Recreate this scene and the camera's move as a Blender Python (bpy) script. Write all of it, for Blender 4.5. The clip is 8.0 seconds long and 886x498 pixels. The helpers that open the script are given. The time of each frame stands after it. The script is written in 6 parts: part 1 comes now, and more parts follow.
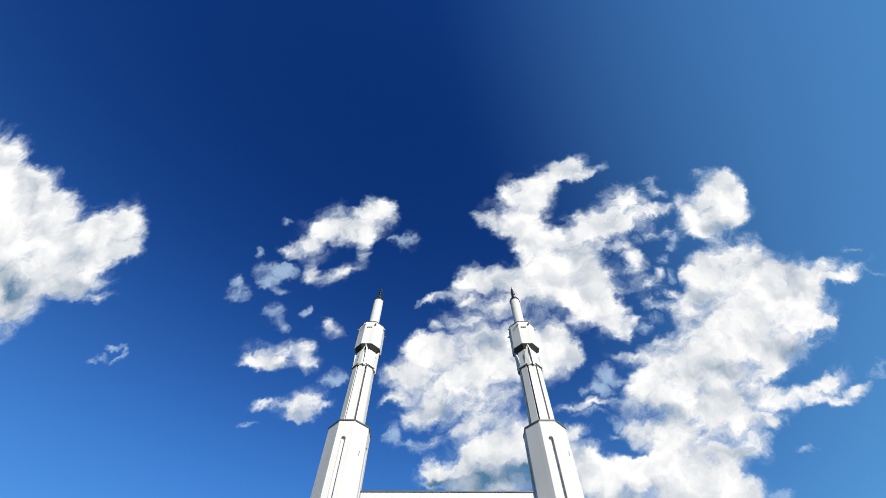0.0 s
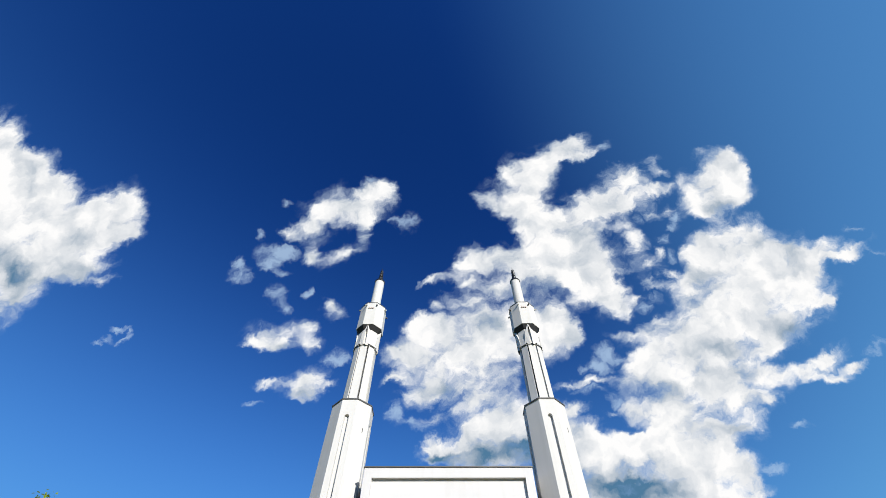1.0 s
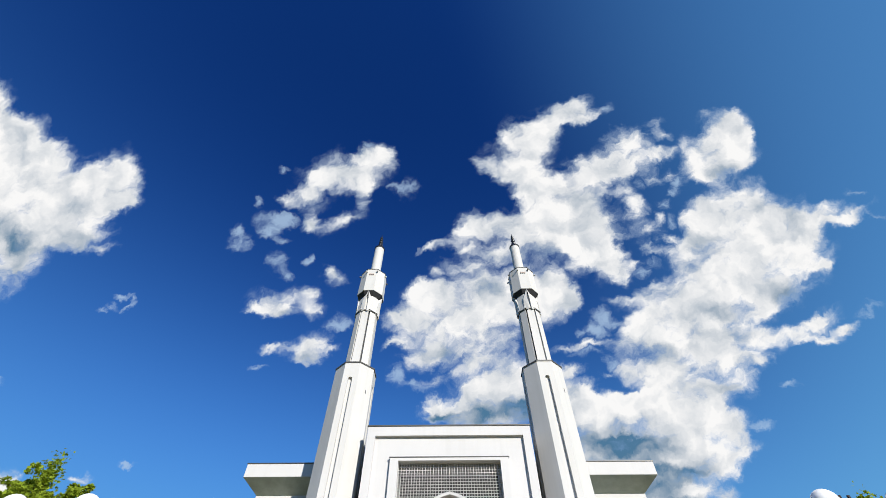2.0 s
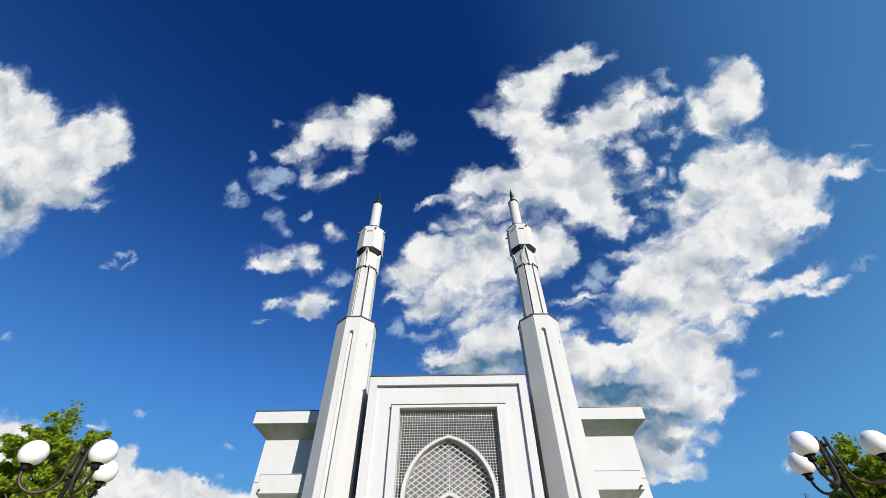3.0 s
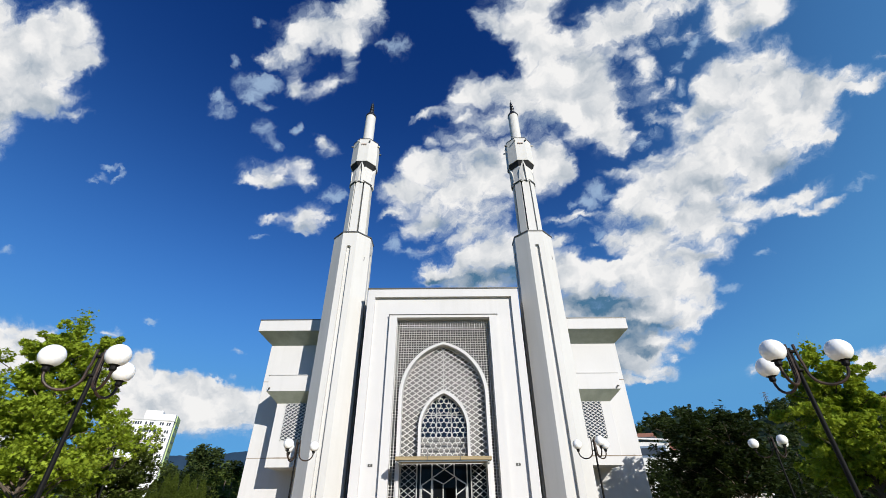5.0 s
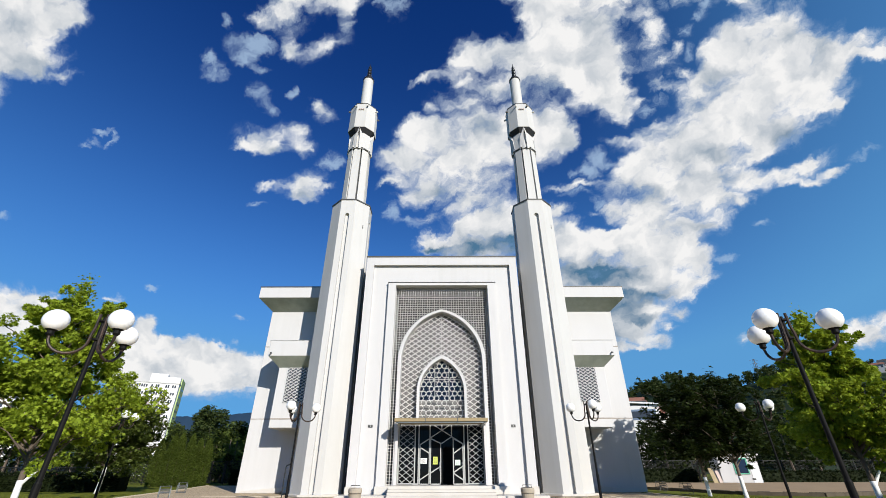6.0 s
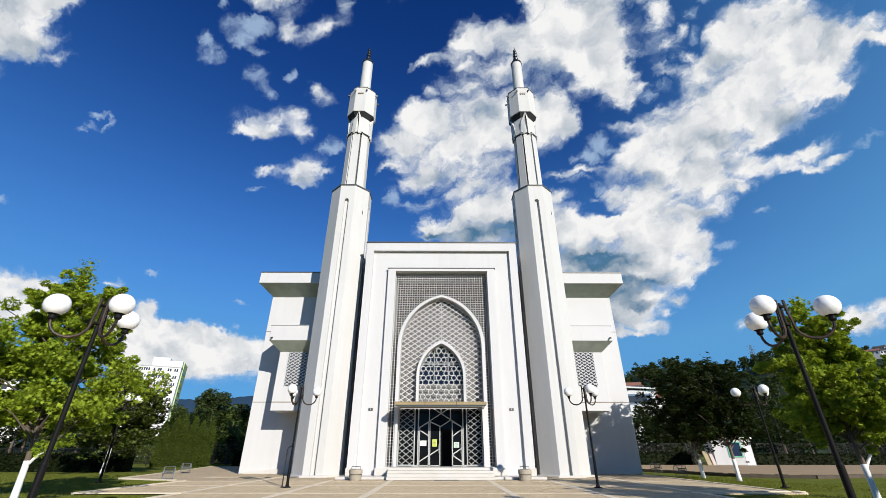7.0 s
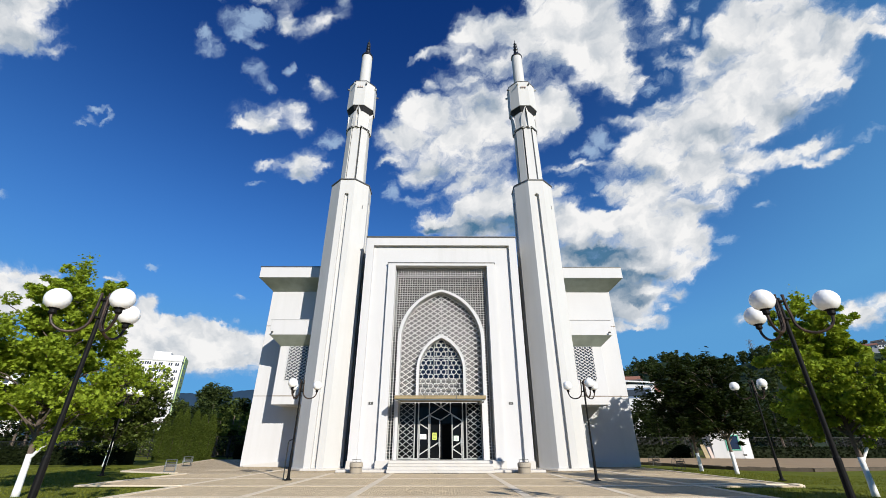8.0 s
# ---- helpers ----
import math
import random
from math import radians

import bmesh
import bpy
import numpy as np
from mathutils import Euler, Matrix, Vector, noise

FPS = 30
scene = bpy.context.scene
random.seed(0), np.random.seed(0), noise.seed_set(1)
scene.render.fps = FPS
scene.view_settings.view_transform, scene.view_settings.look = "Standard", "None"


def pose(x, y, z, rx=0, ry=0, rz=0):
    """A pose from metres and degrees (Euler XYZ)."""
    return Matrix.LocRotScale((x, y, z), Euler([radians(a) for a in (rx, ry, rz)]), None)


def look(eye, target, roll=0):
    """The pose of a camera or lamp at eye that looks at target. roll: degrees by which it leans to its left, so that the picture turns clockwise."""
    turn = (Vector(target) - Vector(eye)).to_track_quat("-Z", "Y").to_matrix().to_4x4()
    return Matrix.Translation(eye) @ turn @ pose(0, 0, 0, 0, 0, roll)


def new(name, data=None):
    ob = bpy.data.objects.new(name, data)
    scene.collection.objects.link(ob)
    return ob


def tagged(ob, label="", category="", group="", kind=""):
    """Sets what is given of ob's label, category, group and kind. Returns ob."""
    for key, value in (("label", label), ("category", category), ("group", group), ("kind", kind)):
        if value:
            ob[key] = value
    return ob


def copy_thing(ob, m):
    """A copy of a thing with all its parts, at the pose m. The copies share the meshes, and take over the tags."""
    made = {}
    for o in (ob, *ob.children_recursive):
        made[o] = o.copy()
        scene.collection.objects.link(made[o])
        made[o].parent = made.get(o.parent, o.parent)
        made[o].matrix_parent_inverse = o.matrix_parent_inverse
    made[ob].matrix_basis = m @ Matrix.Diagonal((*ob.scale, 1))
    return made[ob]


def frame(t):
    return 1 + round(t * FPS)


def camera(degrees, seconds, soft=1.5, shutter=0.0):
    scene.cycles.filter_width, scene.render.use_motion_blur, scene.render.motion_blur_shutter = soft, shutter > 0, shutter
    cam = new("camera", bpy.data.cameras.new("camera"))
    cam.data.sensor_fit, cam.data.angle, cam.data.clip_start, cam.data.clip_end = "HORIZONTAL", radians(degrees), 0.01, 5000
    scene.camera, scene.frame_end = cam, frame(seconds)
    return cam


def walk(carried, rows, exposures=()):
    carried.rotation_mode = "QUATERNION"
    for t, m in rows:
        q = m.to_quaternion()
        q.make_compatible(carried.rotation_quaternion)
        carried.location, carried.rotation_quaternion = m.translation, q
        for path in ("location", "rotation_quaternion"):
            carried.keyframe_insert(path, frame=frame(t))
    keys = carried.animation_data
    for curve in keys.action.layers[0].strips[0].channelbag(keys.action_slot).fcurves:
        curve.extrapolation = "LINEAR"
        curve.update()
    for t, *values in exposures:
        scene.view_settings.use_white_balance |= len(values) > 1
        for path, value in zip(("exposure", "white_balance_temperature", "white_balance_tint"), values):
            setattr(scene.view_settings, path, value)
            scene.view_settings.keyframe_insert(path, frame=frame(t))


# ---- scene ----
import itertools

cam = camera(94.87, 8.0, soft=0.8)
# The camera stands at eye height, draws a few centimetres forward and tilts down: seconds, step forward, height, yaw, pitch, roll.
TURN = [
    (0.0, -0.09, 1.58, 0.871, 58.176, -0.609), (0.5, -0.09, 1.58, 0.937, 57.208, -0.519), (1.0, -0.09, 1.58, 0.968, 55.532, -0.408), (1.5, -0.09, 1.58, 0.952, 53.486, -0.241),
    (3.0, -0.09, 1.59, 0.563, 44.58, 0.480), (3.5, -0.07, 1.61, 0.425, 41.55, 0.53), (4.0, -0.05, 1.63, 0.235, 38.12, 0.595), (4.5, -0.025, 1.62, 0.060, 35.48, 0.56),
    (6.0, -0.005, 1.60, -0.215, 28.46, 0.17), (6.5, 0.0, 1.60, -0.248, 27.305, 0.08), (7.0, 0.0, 1.60, -0.24, 26.475, -0.025), (7.5, 0.0, 1.60, -0.24, 26.025, -0.055),
    (8.0, 0.0, 1.60, -0.255, 25.715, -0.03)]
walk(cam, [(t, pose(0.0, y, z, 90 + pitch, 0, yaw) @ pose(0, 0, 0, 0, 0, -roll)) for t, y, z, yaw, pitch, roll in TURN], [(0.0, 0.50), (1.5, 0.45), (3.5, 0.32), (8.0, 0.36)])

# ---------------------------------------------------------------- light
SUN_ELEVATION, SUN_SIDE = 24.2, 30.5      # degrees; SUN_SIDE: from straight behind the camera towards its right
SUN_DIR = Vector((math.sin(radians(SUN_SIDE)) * math.cos(radians(SUN_ELEVATION)),
                  -math.cos(radians(SUN_SIDE)) * math.cos(radians(SUN_ELEVATION)), math.sin(radians(SUN_ELEVATION))))
sun = new("sun", bpy.data.lights.new("sun", "SUN"))
sun.data.energy, sun.data.angle, sun.data.color = 4.9, radians(0.53), (1.0, 0.95, 0.88)
sun.matrix_world = look(SUN_DIR * 100, (0, 0, 0))

# ---------------------------------------------------------------- sky with clouds
# Lumps of the clouds on the plane that touches the sky 41.5 degrees up, straight ahead: across, up, half width, half height (1: tilted).
WEST_CUMULUS = [(-1.152, 0.397, 0.113, 0.119), (-1.067, 0.409, 0.070, 0.063), (-1.068, 0.326, 0.127, 0.098), (-0.970, 0.331, 0.098, 0.073), (-0.857, 0.378, 0.056, 0.059), (-0.886, 0.329, 0.070, 0.063), (-0.820, 0.342, 0.034, 0.056), (-0.830, 0.296, 0.045, 0.025), (-0.929, 0.267, 0.081, 0.063), (-1.013, 0.241, 0.112, 0.070), (-0.916, 0.200, 0.067, 0.034), (-1.071, 0.186, 0.070, 0.056), (-1.069, 0.116, 0.042, 0.036), (-1.182, 0.230, 0.127, 0.154), (-0.863, 0.178, 0.025, 0.011), (-1.185, 0.090, 0.084, 0.042)]
WEST_CREST = [(-1.261, 0.584, 0.064, 0.078), (-1.189, 0.531, 0.066, 0.076), (-1.114, 0.463, 0.065, 0.059), (-1.181, 0.431, 0.107, 0.103), (-1.305, 0.481, 0.093, 0.160)]
MIDDLE_CUMULUS = [(-0.357, 0.302, 0.053, 0.033), (-0.326, 0.347, 0.059, 0.053), (-0.256, 0.378, 0.070, 0.047), (-0.186, 0.383, 0.047, 0.050), (-0.211, 0.411, 0.042, 0.019), (-0.152, 0.407, 0.022, 0.028), (-0.213, 0.286, 0.019, 0.039), (-0.249, 0.346, 0.053, 0.033), (-0.405, 0.295, 0.022, 0.013), (-0.307, 0.229, 0.050, 0.022), (-0.255, 0.247, 0.028, 0.018), (-0.342, 0.241, 0.025, 0.019), (-0.277, 0.096, 0.033, 0.017), (-0.293, 0.110, 0.014, 0.013), (-0.445, 0.039, 0.050, 0.028), (-0.372, 0.043, 0.061, 0.031), (-0.336, 0.060, 0.028, 0.018), (-0.415, 0.013, 0.050, 0.015), (-0.471, 0.020, 0.025, 0.010), (-0.324, 0.023, 0.025, 0.014)]
LOWER_MIDDLE_CUMULUS = [(-0.318, -0.056, 0.045, 0.025), (-0.360, -0.076, 0.059, 0.022), (-0.416, -0.069, 0.039, 0.011), (-0.274, -0.075, 0.025, 0.011), (-0.336, -0.096, 0.042, 0.013)]
MIDDLE_WISPS = [(-0.439, 0.242, 0.045, 0.025), (-0.472, 0.293, 0.013, 0.014), (-0.414, 0.250, 0.033, 0.017), (-0.445, 0.209, 0.028, 0.013), (-0.517, 0.188, 0.031, 0.021), (-0.526, 0.216, 0.013, 0.013), (-0.412, 0.189, 0.017, 0.011), (-0.099, 0.330, 0.021, 0.026), (-0.131, 0.329, 0.019, 0.014), (-0.421, 0.133, 0.028, 0.025), (-0.397, 0.108, 0.017, 0.013), (-0.342, 0.146, 0.011, 0.011), (-0.267, -0.014, 0.031, 0.017), (-0.248, -0.027, 0.019, 0.011), (-0.459, -0.113, 0.020, 0.007), (-0.199, 0.430, 0.019, 0.017), (-0.423, 0.370, 0.014, 0.007)]
THIN_WISPS = [(-0.800, 0.060, 0.028, 0.007), (-0.768, 0.047, 0.010, 0.015), (-0.784, 0.030, 0.020, 0.007), (-0.831, 0.037, 0.017, 0.008), (-0.851, 0.022, 0.013, 0.007), (-0.745, -0.336, 0.017, 0.006), (-0.533, -0.415, 0.015, 0.007), (1.011, 0.007, 0.036, 0.012, 1), (0.805, -0.170, 0.019, 0.008), (0.721, -0.259, 0.025, 0.010), (0.420, 0.529, 0.022, 0.014, 1), (0.589, 0.338, 0.019, 0.019), (-0.125, -0.143, 0.022, 0.025), (-0.067, -0.167, 0.028, 0.013), (-1.087, -0.144, 0.025, 0.013), (0.363, -0.025, 0.025, 0.017), (0.337, -0.040, 0.019, 0.011), (0.401, -0.019, 0.019, 0.012)]
GAP_WISPS = [(0.377, 0.001, 0.028, 0.014), (0.355, -0.051, 0.033, 0.014), (0.334, -0.094, 0.036, 0.011), (0.396, -0.118, 0.025, 0.014), (0.503, 0.125, 0.019, 0.011), (0.475, 0.102, 0.019, 0.011), (0.547, 0.270, 0.019, 0.014), (0.560, 0.228, 0.017, 0.014), (0.575, 0.304, 0.017, 0.014), (0.492, 0.326, 0.022, 0.014)]
TALL_CUMULUS_CREST = [(0.330, 0.523, 0.055, 0.028, 1), (0.374, 0.506, 0.050, 0.015, 1), (0.281, 0.503, 0.062, 0.039, 1), (0.347, 0.545, 0.033, 0.015, 1), (0.232, 0.481, 0.055, 0.042, 1), (0.218, 0.439, 0.062, 0.046), (0.165, 0.471, 0.024, 0.039), (0.155, 0.402, 0.061, 0.044), (0.114, 0.377, 0.035, 0.019), (0.245, 0.435, 0.039, 0.039), (0.161, 0.343, 0.042, 0.018), (0.197, 0.366, 0.039, 0.042), (0.171, 0.310, 0.019, 0.011), (0.213, 0.331, 0.021, 0.028)]
TALL_CUMULUS_HEAD = [(0.299, 0.330, 0.076, 0.053), (0.244, 0.331, 0.039, 0.031), (0.382, 0.342, 0.062, 0.055), (0.439, 0.410, 0.046, 0.048), (0.470, 0.451, 0.055, 0.028, 1), (0.502, 0.431, 0.039, 0.033), (0.553, 0.483, 0.022, 0.024), (0.564, 0.458, 0.017, 0.017), (0.410, 0.375, 0.055, 0.033), (0.452, 0.369, 0.047, 0.030), (0.521, 0.395, 0.032, 0.025), (0.566, 0.408, 0.022, 0.014), (0.527, 0.345, 0.025, 0.022), (0.570, 0.355, 0.017, 0.017), (0.464, 0.296, 0.025, 0.028), (0.486, 0.268, 0.030, 0.019), (0.472, 0.235, 0.022, 0.019), (0.507, 0.208, 0.030, 0.019)]
TALL_CUMULUS_BREAST = [(0.201, 0.295, 0.030, 0.025), (0.242, 0.261, 0.083, 0.058), (0.339, 0.260, 0.086, 0.062), (0.166, 0.228, 0.094, 0.042), (0.089, 0.229, 0.053, 0.028), (0.059, 0.209, 0.039, 0.019), (0.366, 0.190, 0.066, 0.061), (0.297, 0.191, 0.097, 0.062), (0.221, 0.192, 0.091, 0.047), (0.407, 0.148, 0.044, 0.044), (0.436, 0.097, 0.028, 0.025), (0.379, 0.120, 0.053, 0.042), (0.459, 0.126, 0.017, 0.011), (0.530, 0.236, 0.012, 0.014), (0.498, 0.171, 0.022, 0.010), (0.548, 0.184, 0.017, 0.011), (0.517, 0.151, 0.033, 0.011), (0.463, 0.195, 0.025, 0.014)]
EAST_CREST = [(0.701, 0.433, 0.083, 0.062), (0.729, 0.474, 0.055, 0.039), (0.757, 0.495, 0.034, 0.028), (0.673, 0.392, 0.069, 0.053), (0.638, 0.372, 0.036, 0.036), (0.756, 0.419, 0.039, 0.048), (0.784, 0.439, 0.017, 0.028), (0.665, 0.337, 0.032, 0.017), (0.714, 0.371, 0.052, 0.025)]
TALL_CUMULUS_FOOT = [(-0.048, 0.169, 0.028, 0.008, 1), (-0.006, 0.182, 0.047, 0.017, 1), (0.040, 0.170, 0.039, 0.019), (0.004, 0.119, 0.044, 0.021), (-0.030, 0.110, 0.018, 0.011), (-0.068, 0.078, 0.025, 0.015), (-0.088, 0.056, 0.017, 0.014), (-0.059, 0.036, 0.053, 0.032), (-0.123, -0.005, 0.028, 0.024), (-0.092, -0.014, 0.053, 0.039), (0.003, 0.001, 0.081, 0.061), (-0.038, 0.055, 0.042, 0.031), (0.059, 0.053, 0.072, 0.050), (0.129, 0.097, 0.078, 0.047), (0.105, 0.153, 0.064, 0.022), (0.063, 0.123, 0.025, 0.017), (0.212, 0.081, 0.053, 0.046)]
TALL_CUMULUS_BASE = [(0.274, 0.053, 0.050, 0.053), (0.303, 0.036, 0.019, 0.032), (0.239, 0.026, 0.058, 0.046), (0.155, 0.010, 0.080, 0.050), (0.085, -0.028, 0.078, 0.050), (-0.040, -0.067, 0.072, 0.036), (-0.121, -0.066, 0.032, 0.013), (-0.146, -0.074, 0.025, 0.007, 1), (-0.082, -0.108, 0.044, 0.024), (0.015, -0.096, 0.078, 0.028), (0.113, -0.067, 0.050, 0.019), (-0.027, -0.145, 0.047, 0.015, 1), (0.045, -0.124, 0.053, 0.015, 1)]
EAST_HEAD = [(0.740, 0.301, 0.059, 0.033), (0.699, 0.267, 0.066, 0.039), (0.774, 0.272, 0.045, 0.041), (0.659, 0.233, 0.058, 0.039), (0.623, 0.205, 0.030, 0.032), (0.725, 0.212, 0.096, 0.055), (0.836, 0.244, 0.062, 0.044), (0.891, 0.234, 0.055, 0.039), (0.960, 0.249, 0.048, 0.021, 1), (1.028, 0.245, 0.058, 0.017, 1), (1.075, 0.231, 0.030, 0.012), (1.036, 0.297, 0.033, 0.010), (0.987, 0.218, 0.045, 0.014), (0.904, 0.181, 0.059, 0.046), (0.807, 0.183, 0.083, 0.062), (0.683, 0.143, 0.096, 0.050), (0.603, 0.131, 0.069, 0.039), (0.590, 0.178, 0.022, 0.024)]
EAST_BREAST = [(0.779, 0.100, 0.110, 0.064), (0.875, 0.112, 0.058, 0.050), (0.919, 0.109, 0.030, 0.018), (0.940, 0.120, 0.019, 0.008, 1), (0.640, 0.061, 0.124, 0.042, 1), (0.516, 0.063, 0.066, 0.022, 1), (0.460, 0.041, 0.052, 0.018, 1), (0.416, 0.032, 0.030, 0.011), (0.543, 0.021, 0.094, 0.033, 1), (0.709, 0.046, 0.107, 0.050), (0.802, 0.042, 0.062, 0.025), (0.487, -0.034, 0.066, 0.042), (0.570, -0.021, 0.097, 0.053), (0.680, -0.009, 0.096, 0.047), (0.770, 0.003, 0.047, 0.019)]
EAST_FOOT = [(0.901, -0.012, 0.052, 0.021, 1), (0.845, -0.048, 0.083, 0.019, 1), (0.941, -0.041, 0.047, 0.012, 1), (0.886, -0.065, 0.052, 0.011), (0.958, -0.035, 0.025, 0.011, 1), (0.776, -0.060, 0.059, 0.019), (0.679, -0.078, 0.080, 0.036), (0.569, -0.083, 0.108, 0.039), (0.459, -0.061, 0.052, 0.025), (0.417, -0.088, 0.030, 0.019), (0.348, -0.073, 0.053, 0.012), (0.279, -0.075, 0.053, 0.012)]
EAST_BASE = [(0.513, -0.131, 0.080, 0.039), (0.610, -0.133, 0.080, 0.046), (0.692, -0.123, 0.052, 0.025), (0.737, -0.112, 0.025, 0.015), (0.567, -0.180, 0.080, 0.028), (0.650, -0.183, 0.059, 0.019), (0.700, -0.162, 0.030, 0.021), (0.471, -0.158, 0.058, 0.033), (0.419, -0.130, 0.030, 0.021), (0.292, -0.128, 0.032, 0.010), (0.375, -0.143, 0.012, 0.008), (0.415, -0.192, 0.028, 0.011)]
LOW_CUMULUS = [(-0.034, -0.223, 0.031, 0.022), (-0.042, -0.206, 0.021, 0.017), (0.013, -0.207, 0.060, 0.036), (0.062, -0.180, 0.053, 0.039), (0.111, -0.147, 0.067, 0.039), (0.167, -0.126, 0.060, 0.036), (0.152, -0.188, 0.083, 0.056), (0.236, -0.148, 0.060, 0.039), (0.291, -0.169, 0.060, 0.039), (0.332, -0.192, 0.025, 0.030), (0.270, -0.211, 0.069, 0.035), (0.054, -0.238, 0.092, 0.021), (0.179, -0.234, 0.091, 0.028)]
LOW_EAST_HEAD = [(0.346, -0.226, 0.066, 0.030), (0.401, -0.207, 0.046, 0.024), (0.456, -0.213, 0.059, 0.032), (0.511, -0.228, 0.066, 0.039), (0.580, -0.229, 0.052, 0.030), (0.616, -0.224, 0.022, 0.018), (0.635, -0.266, 0.059, 0.046), (0.679, -0.300, 0.025, 0.028), (0.671, -0.265, 0.025, 0.025), (0.566, -0.284, 0.110, 0.069), (0.428, -0.282, 0.111, 0.069), (0.331, -0.281, 0.083, 0.062), (0.537, -0.353, 0.094, 0.044), (0.609, -0.329, 0.058, 0.030)]
LOW_EAST_BASE = [(0.440, -0.366, 0.111, 0.062), (0.372, -0.337, 0.083, 0.055), (0.495, -0.422, 0.080, 0.039), (0.578, -0.416, 0.046, 0.030), (0.627, -0.410, 0.023, 0.019), (0.607, -0.451, 0.021, 0.010), (0.522, -0.470, 0.066, 0.030), (0.467, -0.449, 0.069, 0.055), (0.585, -0.487, 0.039, 0.017), (0.493, -0.507, 0.055, 0.011), (0.551, -0.505, 0.032, 0.011), (0.445, -0.504, 0.041, 0.021)]
HORIZON_WEST = [(-1.121, -0.376, 0.091, 0.049), (-1.051, -0.367, 0.050, 0.029), (-1.093, -0.416, 0.092, 0.037), (-1.213, -0.392, 0.118, 0.074), (-1.203, -0.456, 0.120, 0.024), (-0.789, -0.447, 0.049, 0.038), (-0.762, -0.423, 0.021, 0.020), (-0.827, -0.505, 0.091, 0.060), (-0.736, -0.525, 0.089, 0.043), (-0.658, -0.515, 0.066, 0.034), (-0.666, -0.488, 0.027, 0.015), (-0.586, -0.542, 0.074, 0.041), (-0.602, -0.508, 0.027, 0.014), (-0.527, -0.566, 0.066, 0.038), (-0.472, -0.559, 0.040, 0.024), (-0.748, -0.590, 0.171, 0.059), (-0.595, -0.611, 0.125, 0.039), (-0.822, -0.573, 0.093, 0.071), (-0.865, -0.472, 0.035, 0.030), (-0.892, -0.539, 0.069, 0.078)]
HORIZON_HEAPS = [(-1.133, -0.395, 0.103, 0.056), (-1.221, -0.416, 0.126, 0.075), (-1.067, -0.395, 0.066, 0.036), (-0.696, -0.559, 0.162, 0.056), (-0.807, -0.497, 0.068, 0.051), (-0.546, -0.590, 0.093, 0.035)]
HORIZON_PUFFS = [(1.154, -0.443, 0.076, 0.034), (1.093, -0.471, 0.061, 0.028), (1.163, -0.476, 0.092, 0.024), (0.806, -0.485, 0.023, 0.014), (1.180, -0.415, 0.039, 0.020), (1.083, -0.445, 0.027, 0.019), (-0.847, -0.368, 0.021, 0.011), (-0.875, -0.360, 0.015, 0.008), (-0.727, -0.475, 0.018, 0.012), (-0.550, -0.483, 0.015, 0.008), (-0.530, -0.414, 0.013, 0.006), (-1.022, -0.392, 0.018, 0.011), (-0.343, -0.581, 0.093, 0.035)]
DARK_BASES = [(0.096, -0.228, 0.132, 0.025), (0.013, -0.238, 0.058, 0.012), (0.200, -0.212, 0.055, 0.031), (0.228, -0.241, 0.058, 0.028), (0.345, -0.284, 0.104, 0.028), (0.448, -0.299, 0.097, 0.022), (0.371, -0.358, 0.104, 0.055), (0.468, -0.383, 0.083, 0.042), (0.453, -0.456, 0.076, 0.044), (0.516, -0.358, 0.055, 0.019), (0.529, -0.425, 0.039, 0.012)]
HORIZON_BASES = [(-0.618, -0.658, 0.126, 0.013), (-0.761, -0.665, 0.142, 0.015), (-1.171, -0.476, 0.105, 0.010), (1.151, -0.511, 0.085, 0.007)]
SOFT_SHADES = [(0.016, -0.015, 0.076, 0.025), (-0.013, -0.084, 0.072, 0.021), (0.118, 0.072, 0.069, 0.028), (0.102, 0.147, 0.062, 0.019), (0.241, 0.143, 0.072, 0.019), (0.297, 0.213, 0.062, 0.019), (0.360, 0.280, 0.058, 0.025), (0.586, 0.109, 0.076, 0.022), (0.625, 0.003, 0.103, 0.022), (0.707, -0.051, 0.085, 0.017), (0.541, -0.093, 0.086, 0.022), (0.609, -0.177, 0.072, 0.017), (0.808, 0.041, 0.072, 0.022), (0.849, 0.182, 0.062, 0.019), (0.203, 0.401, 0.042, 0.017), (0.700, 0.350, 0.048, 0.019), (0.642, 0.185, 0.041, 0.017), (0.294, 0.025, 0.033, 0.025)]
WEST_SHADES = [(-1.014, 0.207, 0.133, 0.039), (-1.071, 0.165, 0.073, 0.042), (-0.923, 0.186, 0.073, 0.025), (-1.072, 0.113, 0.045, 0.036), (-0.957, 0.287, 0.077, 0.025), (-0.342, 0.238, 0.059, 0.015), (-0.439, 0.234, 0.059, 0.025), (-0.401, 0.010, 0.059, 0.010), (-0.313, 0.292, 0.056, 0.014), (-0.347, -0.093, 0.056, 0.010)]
HEAPS = (WEST_CUMULUS, WEST_CREST, MIDDLE_CUMULUS, LOWER_MIDDLE_CUMULUS, TALL_CUMULUS_CREST, TALL_CUMULUS_HEAD, TALL_CUMULUS_BREAST, EAST_CREST, TALL_CUMULUS_FOOT, TALL_CUMULUS_BASE, EAST_HEAD, EAST_BREAST, EAST_FOOT, EAST_BASE, LOW_CUMULUS, LOW_EAST_HEAD, LOW_EAST_BASE, HORIZON_WEST, HORIZON_HEAPS, HORIZON_PUFFS)
WISPS = (MIDDLE_WISPS, THIN_WISPS, GAP_WISPS)
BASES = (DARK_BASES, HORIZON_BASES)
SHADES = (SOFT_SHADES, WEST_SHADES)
world = bpy.data.worlds.new("sky")
